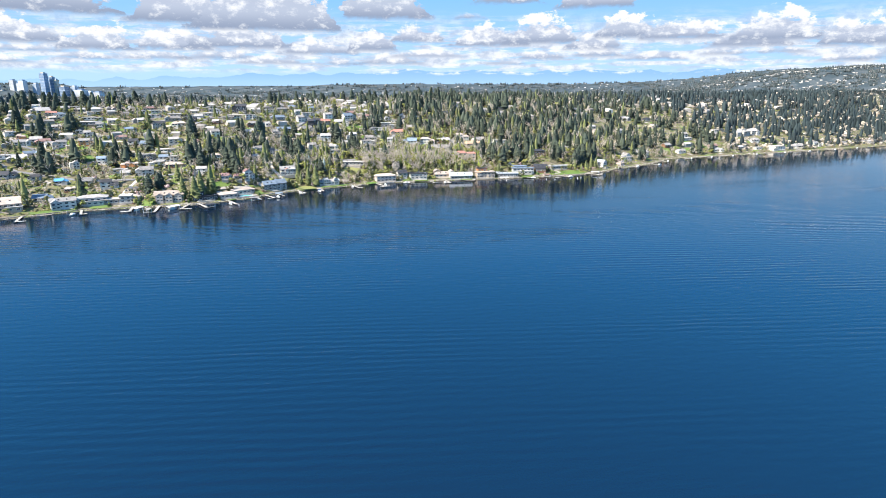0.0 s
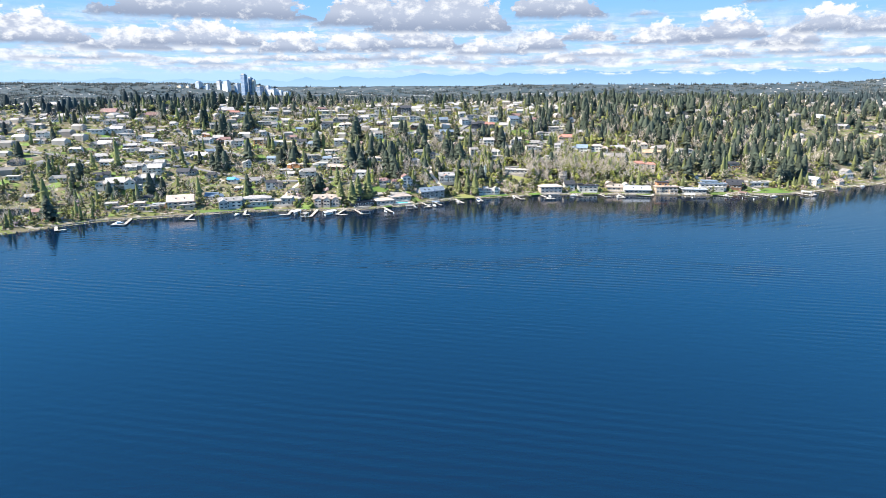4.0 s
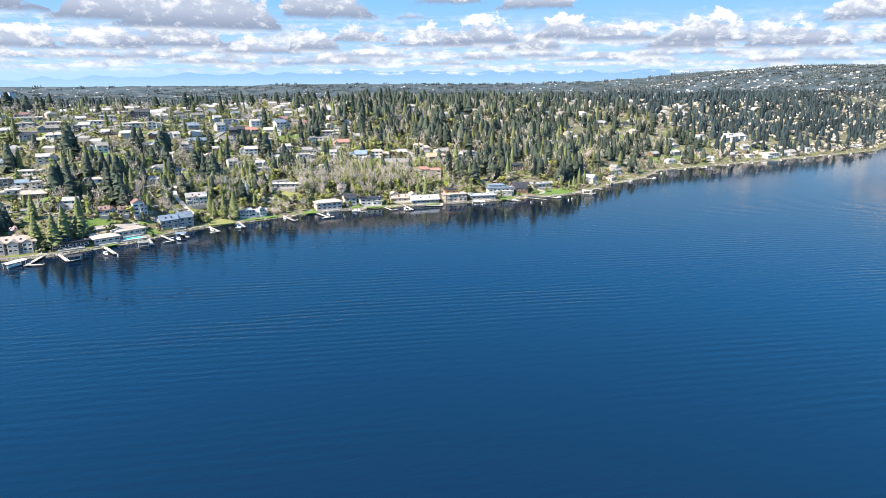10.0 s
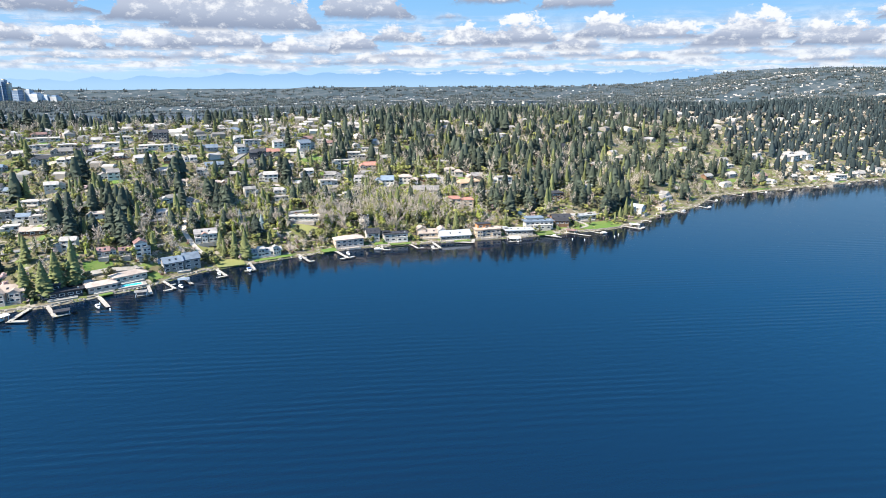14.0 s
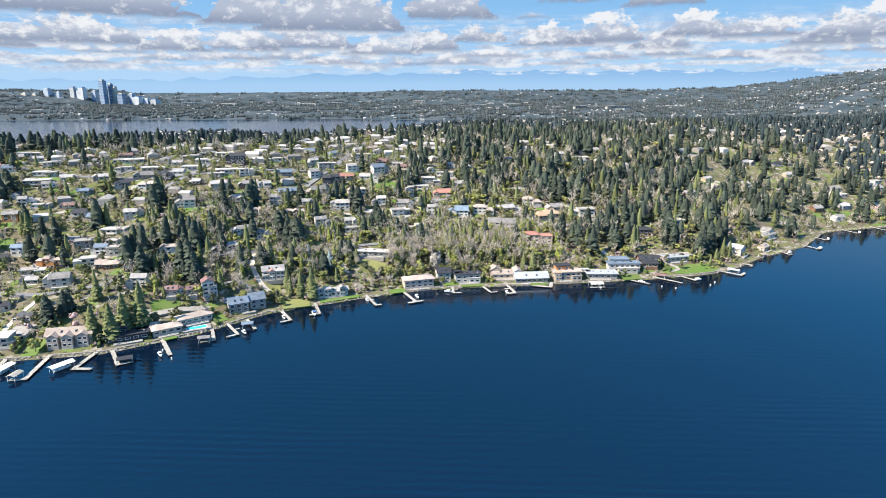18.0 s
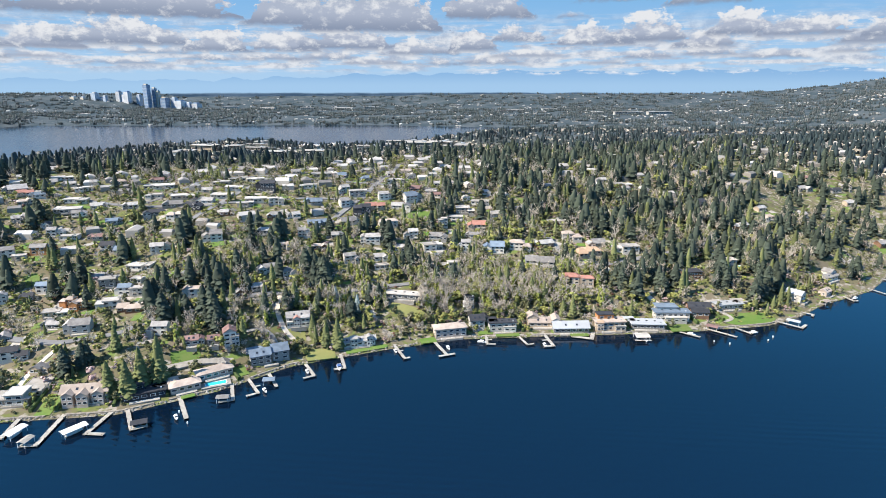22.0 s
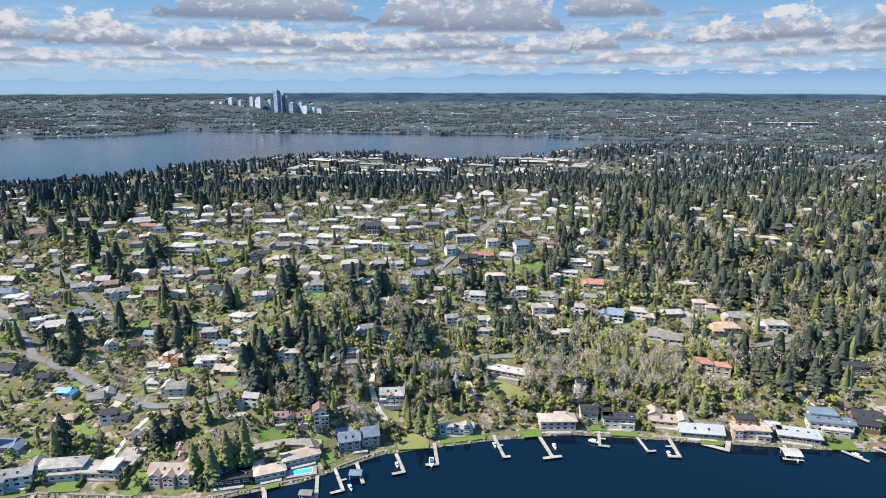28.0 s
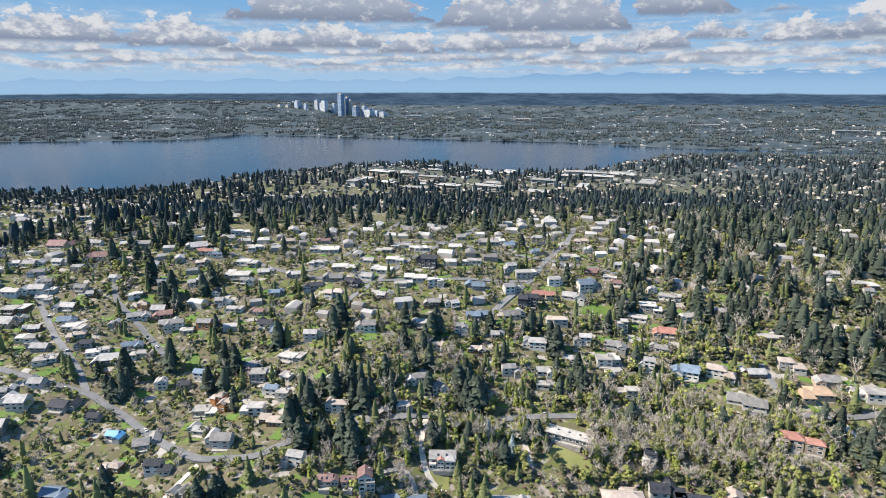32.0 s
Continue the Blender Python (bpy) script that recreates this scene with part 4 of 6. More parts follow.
for x, y, kind in ((800, 920, "wf"), (860, 935, "Wg"), (930, 950, "tg"), (1000, 967, "wg"), (-420, 520, "tg")):
    house(x, y, 15, kind, shore_turn(x))

# more houses between those above, along the streets of the hill top and the slopes
fill = random.Random(5)
tries = 0
while len(HOUSES) < 335 and tries < 5000:
    tries += 1
    x, s = fill.uniform(-760, 1000), fill.uniform(60, 620)
    y = float(along(WEST, x)) + s
    dense = 1.0 if x < 60 else 0.25 if x < 420 else 0.4
    if s > (430 if -450 < x < 420 else 620) or fill.random() > dense:
        continue
    if all((x - tx) ** 2 + (y - ty) ** 2 > (tr + 11) ** 2 for tx, ty, tr in TAKEN):
        house(x, y, fill.uniform(11, 17), fill.choice(("wf", "wg", "gg", "tg", "gd", "bg", "Wg", "gh", "wh", "tp", "gd", "wd")))


# ---- gardens: paved yards and small lawns beside the hillside houses ----
def garden_patches(name, mat, label, seed, deep, wide):
    """Small uneven patches laid on the land, one or two beside each house."""
    r = random.Random(seed)
    v, f = [], []
    for x, y in HOUSES:
        if r.random() > 0.75:
            continue
        a = radians(shore_turn(x) * 0.6 + r.uniform(-25, 25))
        c, t = math.cos(a), math.sin(a)
        ox, oy = r.choice((-1, 1)) * r.uniform(4, 12), r.choice((-1, 1)) * r.uniform(8, 13)
        w, d, b = r.uniform(*wide), r.uniform(*deep), len(v)
        for j in range(4):
            for i in range(4):
                px, py = ox + (i / 3 - 0.5) * w * r.uniform(0.8, 1.15), oy + (j / 3 - 0.5) * d * r.uniform(0.8, 1.15)
                px, py = x + px * c - py * t, y + px * t + py * c
                v.append((px, py, z_at(px, py) + 0.22))
        f += [(b + j * 4 + i, b + j * 4 + i + 1, b + j * 4 + i + 5, b + j * 4 + i + 4) for j in range(3) for i in range(3)]
        TAKEN.append((x + ox * c - oy * t, y + ox * t + oy * c, 3.0))
    tagged(new(name, mesh_of(name, v, f, [mat])), label, "garden", kind="stuff")


garden_patches("paved_yards", CONCRETE, "pale paved yards and drives beside the hillside houses", 21, (4, 9), (4, 11))
garden_patches("garden_lawns", LAWN, "small green lawns beside the hillside houses", 22, (5, 10), (7, 15))

# ---- lawns, pools, shore ----
def lawn(x, y, w, d, turn=None, mat=None, name="lawn", label="close-mown bright green lawn by the lake", lift=0.3, round_=False):
    turn = radians(shore_turn(x) if turn is None else turn)
    c, s = math.cos(turn), math.sin(turn)
    n, m = max(2, int(w / 3)), max(2, int(d / 3))
    u, v = np.meshgrid(np.linspace(-0.5, 0.5, n + 1), np.linspace(-0.5, 0.5, m + 1))
    wide = np.sqrt(1 - (2 * v * 0.95) ** 2 * 0.75) if round_ else 1 - 0.12 * np.abs(v)
    px, py = x + u * w * wide * c - v * d * s, y + u * w * wide * s + v * d * c
    pz = np.maximum(ground_height(px, py), 1.0) + lift
    k = (np.arange(m)[:, None] * (n + 1) + np.arange(n)).ravel()
    ob = new(name, mesh_of(name, np.stack([px, py, pz], -1).reshape(-1, 3), np.stack([k, k + 1, k + n + 2, k + n + 1], 1), [mat or LAWN]))
    thick = ob.modifiers.new("thick", "SOLIDIFY")
    thick.thickness, thick.offset = 0.5, -1
    TAKEN.append((x, y, min(w, d) * 0.55))
    return tagged(ob, label, name, kind="structure")


for x, y, w, d in ((-201, 599, 18, 8), (-163, 608, 9, 20), (-65, 646, 8, 11), (13, 679, 30, 5), (56, 692, 12, 8), (99, 704, 11, 5), (115, 700, 18, 5), (168, 698, 14, 5), (247, 707, 17, 11), (-88, 617, 8, 4), (-101, 652, 18, 8)):
    lawn(x, y, w, d)
lawn(309, 722, 46, 17, 10, round_=True, label="broad bright green lawn on a rounded point")
lawn(289, 722, 12, 8, 10)
lawn(-18, 671, 20, 15, 14, DRY, label="olive grass bank sloping to the water")
lawn(-38, 690, 14, 9, 12, DRY, label="olive grass below the white villa")
lawn(40, 727, 28, 12, -14, DRY, label="green terrace below the long grey house")
lawn(-90, 905, 20, 14)
lawn(55, 902, 34, 14, 5)
lawn(-260, 762, 10, 16, 40)
lawn(-236, 586, 36, 8)
lawn(-335, 628, 24, 9, 20)
lawn(-300, 634, 12, 8, 20)
lawn(-372, 556, 40, 11, 42)
lawn(608, 866, 22, 6, 12)


def pool(x, y, w, d, turn):
    root = new("swimming_pool")
    root.location, root.rotation_euler = (x, y, max(1.4, z_at(x, y)) + 0.15), (0, 0, radians(turn))
    part("paving", unit_box(), CONCRETE, root, (0, 0, -2.0), 0, (w + 5, d + 4, 2.3))
    for dx, dy, sx, sy in ((0, d / 2, w + 0.6, 0.5), (0, -d / 2, w + 0.6, 0.5), (w / 2, 0, 0.5, d), (-w / 2, 0, 0.5, d)):
        part("coping", unit_box(), TRIM, root, (dx, dy, 0.3), 0, (sx, sy, 0.14))
    part("water_surface", unit_box(), POOL, root, (0, 0, 0.3), 0, (w - 0.4, d - 0.4, 0.05))
    TAKEN.append((x, y, w * 0.6))
    tagged(root, "rectangular turquoise swimming pool with pale paving", "pool")


pool(-76, 631, 12.5, 4.6, 22)
pool(337, 799, 8, 4.5, 8)


def bulkhead(x0, x1, mat, label):
    xs = np.arange(x0, x1 + 0.1, 3.0)
    ys = along(WEST, xs)
    v = []
    for x, y in zip(xs, ys):
        v += [(x, y - 1.1, -2), (x, y - 0.9, 1.25), (x, y + 0.5, 1.3), (x, y + 0.5, -2)]
    k = np.arange(len(xs) - 1) * 4
    f = np.concatenate([np.stack([k + i, k + i + 1, k + i + 5, k + i + 4], 1) for i in range(3)])
    tagged(new("bulkhead", mesh_of("bulkhead", v, f[:, ::-1], [mat])), label, "wall", kind="structure")


for a, b in ((-345, -250), (-246, -205), (-196, -160), (-150, -104), (-98, -66), (-58, -30), (58, 90), (96, 128), (134, 158), (182, 236), (240, 262), (276, 334)):
    bulkhead(a, b, ROCK, "low weathered stone bulkhead along the water")
rocks = []
rng0 = random.Random(3)
for _ in range(2600):
    x = rng0.uniform(-420, 900)
    rocks.append((x, float(along(WEST, x)) + rng0.gauss(-0.9, 0.9), rng0.uniform(-0.25, 0.9), rng0.uniform(0.35, 1.15), rng0.uniform(0, 6.28)))
rv = np.array([(1, 0, 0), (-0.9, 0.1, 0), (0, 1.1, 0), (0.1, -0.9, 0), (0.1, 0, 0.8), (0, 0, -0.7)])
rf = np.array([(0, 2, 4), (2, 1, 4), (1, 3, 4), (3, 0, 4), (2, 0, 5), (1, 2, 5), (3, 1, 5), (0, 3, 5)])
ra = np.array(rocks)
c, s = np.cos(ra[:, 4])[:, None], np.sin(ra[:, 4])[:, None]
p = np.stack([(rv[:, 0] * c - rv[:, 1] * s) * ra[:, 3:4] + ra[:, 0:1], (rv[:, 0] * s + rv[:, 1] * c) * ra[:, 3:4] + ra[:, 1:2], rv[:, 2] * ra[:, 3:4] + ra[:, 2:3]], -1)
STONE = material("shore_boulders", (0.31, 0.28, 0.24), (0.17, 0.155, 0.135), 0.6, island=True, vary=0.35)
tagged(new("shore_rocks", mesh_of("shore_rocks", p.reshape(-1, 3), (rf[None] + (np.arange(len(ra)) * 6)[:, None, None]).reshape(-1, 3), [STONE])), "grey boulders lining the lake shore", "rocks", kind="stuff")


# ---- docks and boats ----
def pile_mesh():
    def make():
        v = [(math.cos(a) * 0.16, math.sin(a) * 0.16, z) for z in (-4, 1.5) for a in (0, 1.05, 2.09, 3.14, 4.19, 5.24)]
        me = bpy.data.meshes.new("pile")
        me.from_pydata(v, [], [(i, (i + 1) % 6, 6 + (i + 1) % 6, 6 + i) for i in range(6)] + [(6, 7, 8, 9, 10, 11)])
        me.materials.append(TIMBER)
        return me
    return shared("pile", make)


def dock(x0, y0, x1, y1, width=2.4, head=0.0, hook=0, side=0.0):
    """A timber dock from the shore out; head: length of the cross piece at its end, hook: which side it goes to; side: length of a slip halfway."""
    x0, y0 = x0 - (x1 - x0) * 0.12, y0 - (y1 - y0) * 0.12
    length = math.hypot(x1 - x0, y1 - y0)
    root = new("dock")
    root.location = (x0, y0, 0)
    root.rotation_euler = (0, 0, math.atan2(y1 - y0, x1 - x0))
    n = max(2, int(length / 6))
    for i in range(n):
        part("deck_section", unit_box(), PLANK, root, ((i + 0.5) * length / n, 0, 0.75), 0, (length / n - 0.06, width, 0.22))
        for s in (-1, 1):
            part("post", pile_mesh(), TIMBER, root, ((i + 1) * length / n - 0.4, s * (width / 2 - 0.05), 0))
    if head:
        part("cross_deck", unit_box(), PLANK, root, (length - width * 0.5 + 0.02, hook * (head / 2 - width * 0.4), 0.77), 0, (width, head, 0.22))
        for e in (-0.45, 0.45):
            part("post", pile_mesh(), TIMBER, root, (length - 0.3, hook * (head / 2 - width * 0.4) + e * head, 0))
    if side:
        part("side_deck", unit_box(), PLANK, root, (length * 0.55, side / 2, 0.74), 0, (1.4, abs(side), 0.22))
    return tagged(root, "weathered timber dock on piles reaching into the lake", "dock", "docks along the shore")


def hull_mesh():
    def make():
        v, f = [], []
        for x, half, keel in ((-0.5, 0.42, -0.2), (-0.2, 0.5, -0.3), (0.15, 0.46, -0.28), (0.38, 0.26, -0.15), (0.5, 0.02, 0.1)):
            v += [(x, -half, 0.55), (x, -half * 0.7, 0), (x, 0, keel), (x, half * 0.7, 0), (x, half, 0.55)]
        for i in range(4):
            for j in range(4):
                a = i * 5 + j
                f.append((a, a + 1, a + 6, a + 5))
            f.append((i * 5, i * 5 + 5, i * 5 + 9, i * 5 + 4))
        return mesh_of("hull", v, f, [HULL])
    return shared("hull", make)


def boat(x, y, length, turn, canvas=False, lifted=0.0):
    root = new("motorboat")
    root.location, root.rotation_euler = (x, y, 0.15 + lifted), (0, 0, radians(turn))
    part("hull", hull_mesh(), None, root, (0, 0, 0.1), 0, (length, length * 0.36, 1.5))
    cabin = part("cabin", unit_box(), CANVAS if canvas else HULL, root, (-length * 0.06, 0, 0.9), 0, (length * 0.42, length * 0.26, 0.95))
    part("windscreen", unit_box(), GLASS, cabin, (0.5, 0, 0.1), 0, (0.06, 0.92, 0.8))
    tagged(root, "blue-covered motorboat moored at a dock" if canvas else "white motorboat moored at a dock", "boat", "moored boats")


def boat_shelter(x, y, w, d, turn, mat, label):
    root = new("boat_shelter")
    root.location, root.rotation_euler = (x, y, 0), (0, 0, radians(turn))
    for sx in (-0.46, 0.46):
        for sy in (-0.45, 0.45):
            part("post", unit_box(), TRIM, root, (sx * w, sy * d, -3), 0, (0.2, 0.2, 6.2))
    part("roof", unit_gable(), mat, root, (0, 0, 3.2), 0, (w, d, 0.7))
    tagged(root, label, "boat shelter", "boat shelters")


dock(-173, 598, -170, 575, 2.6, 9, -1)
boat_shelter(-165, 580, 11, 5, 75, TRIM, "white-canopied boat shelter beside a dock")
boat(-165, 580, 8, 78)
dock(-150, 598, -148, 568, 2.6, 9, -1)
boat_shelter(-154, 571, 7, 4.5, 80, PLANK, "flat grey boat shelter at the end of a dock")
dock(-125, 601, -128, 578, 2.6, 11, 1)
boat_shelter(-135, 581, 12, 5, 52, TRIM, "long white-canopied boat shelter beside a dock")
boat(-135, 581, 9, 52)
dock(-117, 603, -105, 581, 2.4, 9, 1)
boat_shelter(-103, 586, 8, 5, 20, ROOF["dark"], "dark-roofed boat shelter beside a dock")
dock(-92, 615, -80, 592, 2.6, 0, 0)
boat(-86, 593, 6, -60, False, 0.6)
dock(-66, 630, -60, 611, 2.2, 9, -1)
boat_shelter(-66, 612, 7, 4.5, 5, ROOF["grey"], "grey-roofed boat shelter at a dock")
dock(-57, 636, -47, 619, 2.0, 8, -1, 4)
boat(-44, 622, 5.5, -55, False, 0.5)
dock(-46, 643, -38, 627, 2.2, 0, 0)
boat_shelter(-44, 633, 7, 5, 5, ROOF["blue"], "slate-roofed boat shelter at a dock")
dock(-25, 656, -17, 640, 2.2, 8, -1)
boat(-23, 647, 5, -65)
dock(-4, 670, 1, 650, 2.2, 8, -1)
boat(-3, 652, 9, -80, True, 0.4)
dock(31, 688, 40, 663, 2.2, 5, 1, 3)
boat(33, 676, 5, -70, False)
dock(61, 689, 69, 667, 2.4, 12, 0)
boat(70, 680, 6, -75)
dock(99, 702, 98, 684, 2.0, 7, 1, 4)
boat(95, 689, 7, -20)
dock(122, 700, 127, 682, 1.8, 6, 1)
dock(142, 702, 145, 679, 2.4, 8, -1, -5)
boat(139, 682, 5.5, -80)
dock(180, 704, 175, 690, 3.0, 16, -1)
dock(212, 703, 212, 686, 2.0, 12, 0)
boat_shelter(212, 691, 10, 8, 0, ROOF["flat"], "broad white-roofed boat shelter on slim posts")
boat(214, 688, 6, -88)
dock(246, 700, 256, 691, 2.2, 0, 0)
boat(252, 697, 6, -40)
dock(268, 706, 283, 690, 2.2, 0, 0)
boat_shelter(272, 706, 8, 6, -40, ROOF["pink"], "small red-roofed boathouse on the shore")
dock(291, 706, 297, 695, 2.0, 8, 1)
boat(300, 698, 7, 5)
dock(329, 719, 342, 704, 2.4, 10, 1)
boat_shelter(340, 714, 9, 5, -45, ROOF["metal"], "grey metal-roofed boat shelter beside a dock")
dock(356, 741, 368, 731, 2.2, 6, -1)
dock(386, 764, 391, 753, 2.2, 6, 1)
boat_shelter(393, 756, 8, 5, 30, ROOF["brown"], "brown-roofed boat shelter beside a dock")
dock(420, 776, 422, 760, 2.0, 5, 1)
boat(428, 768, 7, 25)
for x, y in ((458, 790), (490, 822), (544, 846), (585, 856), (628, 864), (680, 876), (742, 888), (800, 900), (862, 913), (920, 926)):
    dock(x, y + 1, x + 5, y - 15, 2.0, 5, 1)
    boat(x + 10, y - 10, 6.5, 10 + x % 50)
dock(-255, 572, -250, 548, 2.4, 8, 1)
dock(-300, 553, -292, 528, 2.6, 12, -1)
boat(-300, 533, 9, 60)
dock(-215, 593, -208, 570, 2.4, 6, 1)
boat(-215, 572, 7, 75)
dock(-345, 520, -333, 503, 2.4, 8, 1)
for x, y in ((-87, 600), (-78, 588), (263, 684), (272, 679), (303, 684), (310, 690)):
    buoy = new("mooring_buoy", shared("buoy", lambda: boxy("buoy_body", [(-0.35, -0.35, -0.4, 0.35, 0.35, 1.4, 0)], [TRIM])))
    buoy.location = (x, y, 0)
    tagged(buoy, "white mooring buoy floating on the lake", "buoy", "mooring buoys")


# ---- clipped hedges between the lake plots ----
HEDGE = material("clipped_hedge", (0.085, 0.12, 0.045), (0.055, 0.08, 0.03), 0.5, rough=0.9, bump=0.6, vary=0.2, spec=0.1)


def hedge(x, back, length, tall=2.0):
    """A hedge running up from the shore."""
    turn = shore_turn(x) + 90
    y = float(along(WEST, x)) + back + length / 2
    me = shared("hedge", lambda: hedge_mesh())
    ob = new("hedge", me)
    ob.location, ob.rotation_euler, ob.scale = (x, y, max(1.2, z_at(x, y)) - 0.6), (0, math.radians(-4), radians(turn)), (length, 1.7, tall + 0.6)
    tagged(ob, "dark green clipped hedge between two lake gardens", "hedge", "garden hedges")


def hedge_mesh():
    r = random.Random(4)
    v, f = [], []
    n = 14
    for i in range(n + 1):
        j = lambda a: a + r.uniform(-0.05, 0.05)
        v += [(i / n - 0.5, j(-0.5), 0), (i / n - 0.5, j(-0.48), j(0.85)), (i / n - 0.5, j(0), j(1.0)), (i / n - 0.5, j(0.48), j(0.85)), (i / n - 0.5, j(0.5), 0)]
    for i in range(n):
        f += [(5 * i + k, 5 * i + 5 + k, 5 * i + 6 + k, 5 * i + 1 + k) for k in range(4)]
    for b in (0, 5 * n):
        f += [(b, b + 1, b + 3, b + 4), (b + 1, b + 2, b + 3, b + 3)]
    return mesh_of("hedge", v, f[:-4] + [(0, 4, 3, 1), (5 * n, 5 * n + 1, 5 * n + 3, 5 * n + 4)], [HEDGE])


for x, back, length in ((-222, 3, 18), (-196, 4, 24), (-171, 4, 22), (-157, 4, 22), (-128, 4, 18), (-103, 4, 16), (-68, 4, 16), (-33, 8, 22), (84, 4, 16), (101, 4, 20), (127, 4, 18), (154, 4, 20), (179, 4, 18), (207, 4, 18), (235, 5, 24), (262, 6, 26), (285, 8, 22)):
    hedge(x, back, length)


# ---- cars ----
def car(x, y, turn, paint):
    root = new("car")
    root.location, root.rotation_euler = (x, y, z_at(x, y) + 0.38), (0, 0, radians(turn))
    part("body", shared("car_body", lambda: mesh_of("car_body", [(sx * a, sy * 0.9, z) for z, a in ((0.3, 2.2), (0.85, 2.25), (0.95, 2.0)) for sx, sy in ((-1, -1), (1, -1), (1, 1), (-1, 1))], [(4 * r + i, 4 * r + (i + 1) % 4, 4 * r + 4 + (i + 1) % 4, 4 * r + 4 + i) for r in (0, 1) for i in range(4)] + [(8, 9, 10, 11), (3, 2, 1, 0)], [None])), paint, root)
    part("cabin", shared("car_cabin", lambda: mesh_of("car_cabin", [(sx * a - 0.2, sy * b, z) for z, a, b in ((0.9, 1.4, 0.85), (1.5, 0.85, 0.7)) for sx, sy in ((-1, -1), (1, -1), (1, 1), (-1, 1))], [(i, (i + 1) % 4, 4 + (i + 1) % 4, 4 + i) for i in range(4)] + [(4, 5, 6, 7)], [GLASS, TRIM], [0, 0, 0, 0, 1])), None, root)
    for dx in (-1.4, 1.4):
        for dy in (-0.85, 0.85):
            part("rim", unit_box(), ROOF["metal"], part("wheel", boxy("wheel", [(-0.32, -0.1, 0, 0.32, 0.1, 0.64, 0)], [RUBBER]), None, root, (dx, dy, 0)), (0, 0, 0.16), 0, (0.32, 0.24, 0.32))
    tagged(root, "car parked on the residential street", "car", "cars on the streets")


for i, (x, y, turn) in enumerate(((-243, 684, -28), (-330, 706, 5), (-350, 708, 175), (150, 790, 15), (158, 793, 12), (-22, 683, 30), (-19, 687, 30), (187, 806, 80), (-140, 911, 65), (-113, 988, 70), (-198, 955, 75), (-5, 945, 75), (6, 1010, 70), (-420, 783, 35), (-360, 741, 40), (-352, 803, -30), (-300, 770, -35), (240, 742, 60), (20, 764, 15), (-190, 1060, 90))):
    car(x, y, turn, CAR[i % 4])


# ---- the town beyond the hill, the far towers ----
def block(x, y, w, d, floors, turn, tint):
    root = new("apartment_block")
    z = z_at(x, y)
    root.location, root.rotation_euler = (x, y, z), (0, 0, radians(turn))
    h = floors * 3.1
    part("wall", unit_box(), WALL[tint], root, (0, 0, -3), 0, (w, d, h + 3))
    part("roof", unit_flat(), ROOF["flat"], root, (0, 0, h), 0, (w, d, 0.8))
    part("roof_plant", unit_box(), ROOF["metal"], root, (w * 0.2, 0, h + 0.7), 0, (w * 0.16, d * 0.3, 2.2))
    for fl in range(floors):
        part("window_band", unit_box(), GLASS, root, (0, -d / 2 - 0.03, fl * 3.1 + 0.9), 0, (w * 0.92, 0.12, 1.5))
    TAKEN.append((x, y, w * 0.5))
    tagged(root, f"pale {'low' if floors < 3 else 'mid-rise'} flat-roofed town building", "building", "town buildings")


town = random.Random(8)
for i in range(46):
    x, y = town.uniform(-520, 170), town.uniform(1560, 2020)
    if all((x - tx) ** 2 + (y - ty) ** 2 > (tr + 22) ** 2 for tx, ty, tr in TAKEN[-60:]):
        block(x, y, town.uniform(26, 62), town.uniform(16, 30), town.choice((1, 2, 2, 3, 4)), town.choice((-12, 78, -12)) + town.uniform(-6, 6), town.choice(("white", "white", "tan", "stone")))
block(20, 1890, 95, 22, 5, -6, "white")
block(125, 1400, 40, 20, 3, 5, "tan")
block(165, 1375, 34, 18, 3, 5, "tan")
for x, y, w, fl in ((1130, 3560, 70, 5), (1220, 3600, 90, 4), (1310, 3570, 60, 5), (1400, 3640, 80, 4), (1040, 3680, 60, 3), (560, 3900, 90, 3), (640, 3960, 70, 3), (-420, 4250, 110, 3), (-250, 4300, 90, 4), (-640, 4200, 80, 4), (-900, 4280, 90, 4), (-1150, 4330, 100, 5), (300, 4350, 80, 3), (860, 4100, 90, 3)):
    block(x, y, w, 30, fl, (x % 30) - 15, "white")
TOWER_GLASS = [material("tower_glass", c, [v * 0.7 for v in c], 0.03, rough=0.25, spec=0.6, fine=0.3) for c in ((0.36, 0.42, 0.5), (0.54, 0.56, 0.58), (0.2, 0.28, 0.4), (0.6, 0.53, 0.43))]

TOWER_BAND = material("tower_band", (0.45, 0.49, 0.54), (0.37, 0.41, 0.46), 0.03)


def tower(x, y, w, top, tint, crown=False):
    root = new("office_tower")
    z = z_at(x, y)
    root.location, root.rotation_euler = (x, y, z), (0, 0, radians(-27))
    h = top - z
    part("body", unit_box(), TOWER_GLASS[tint], root, (0, 0, -5), 0, (w, w * 0.8, h + 5))
    for i in range(1, int(h / 9)):
        part("floor_band", unit_box(), TOWER_BAND, root, (0, 0, i * 9), 0, (w + 0.5, w * 0.8 + 0.5, 1.3))
    part("roof_storey", unit_box(), TOWER_GLASS[(tint + 1) % 4], root, (0, 0, h), 0, (w * 0.6, w * 0.5, 7))
    tagged(root, "glass office tower of the distant city", "tower", "distant city towers")


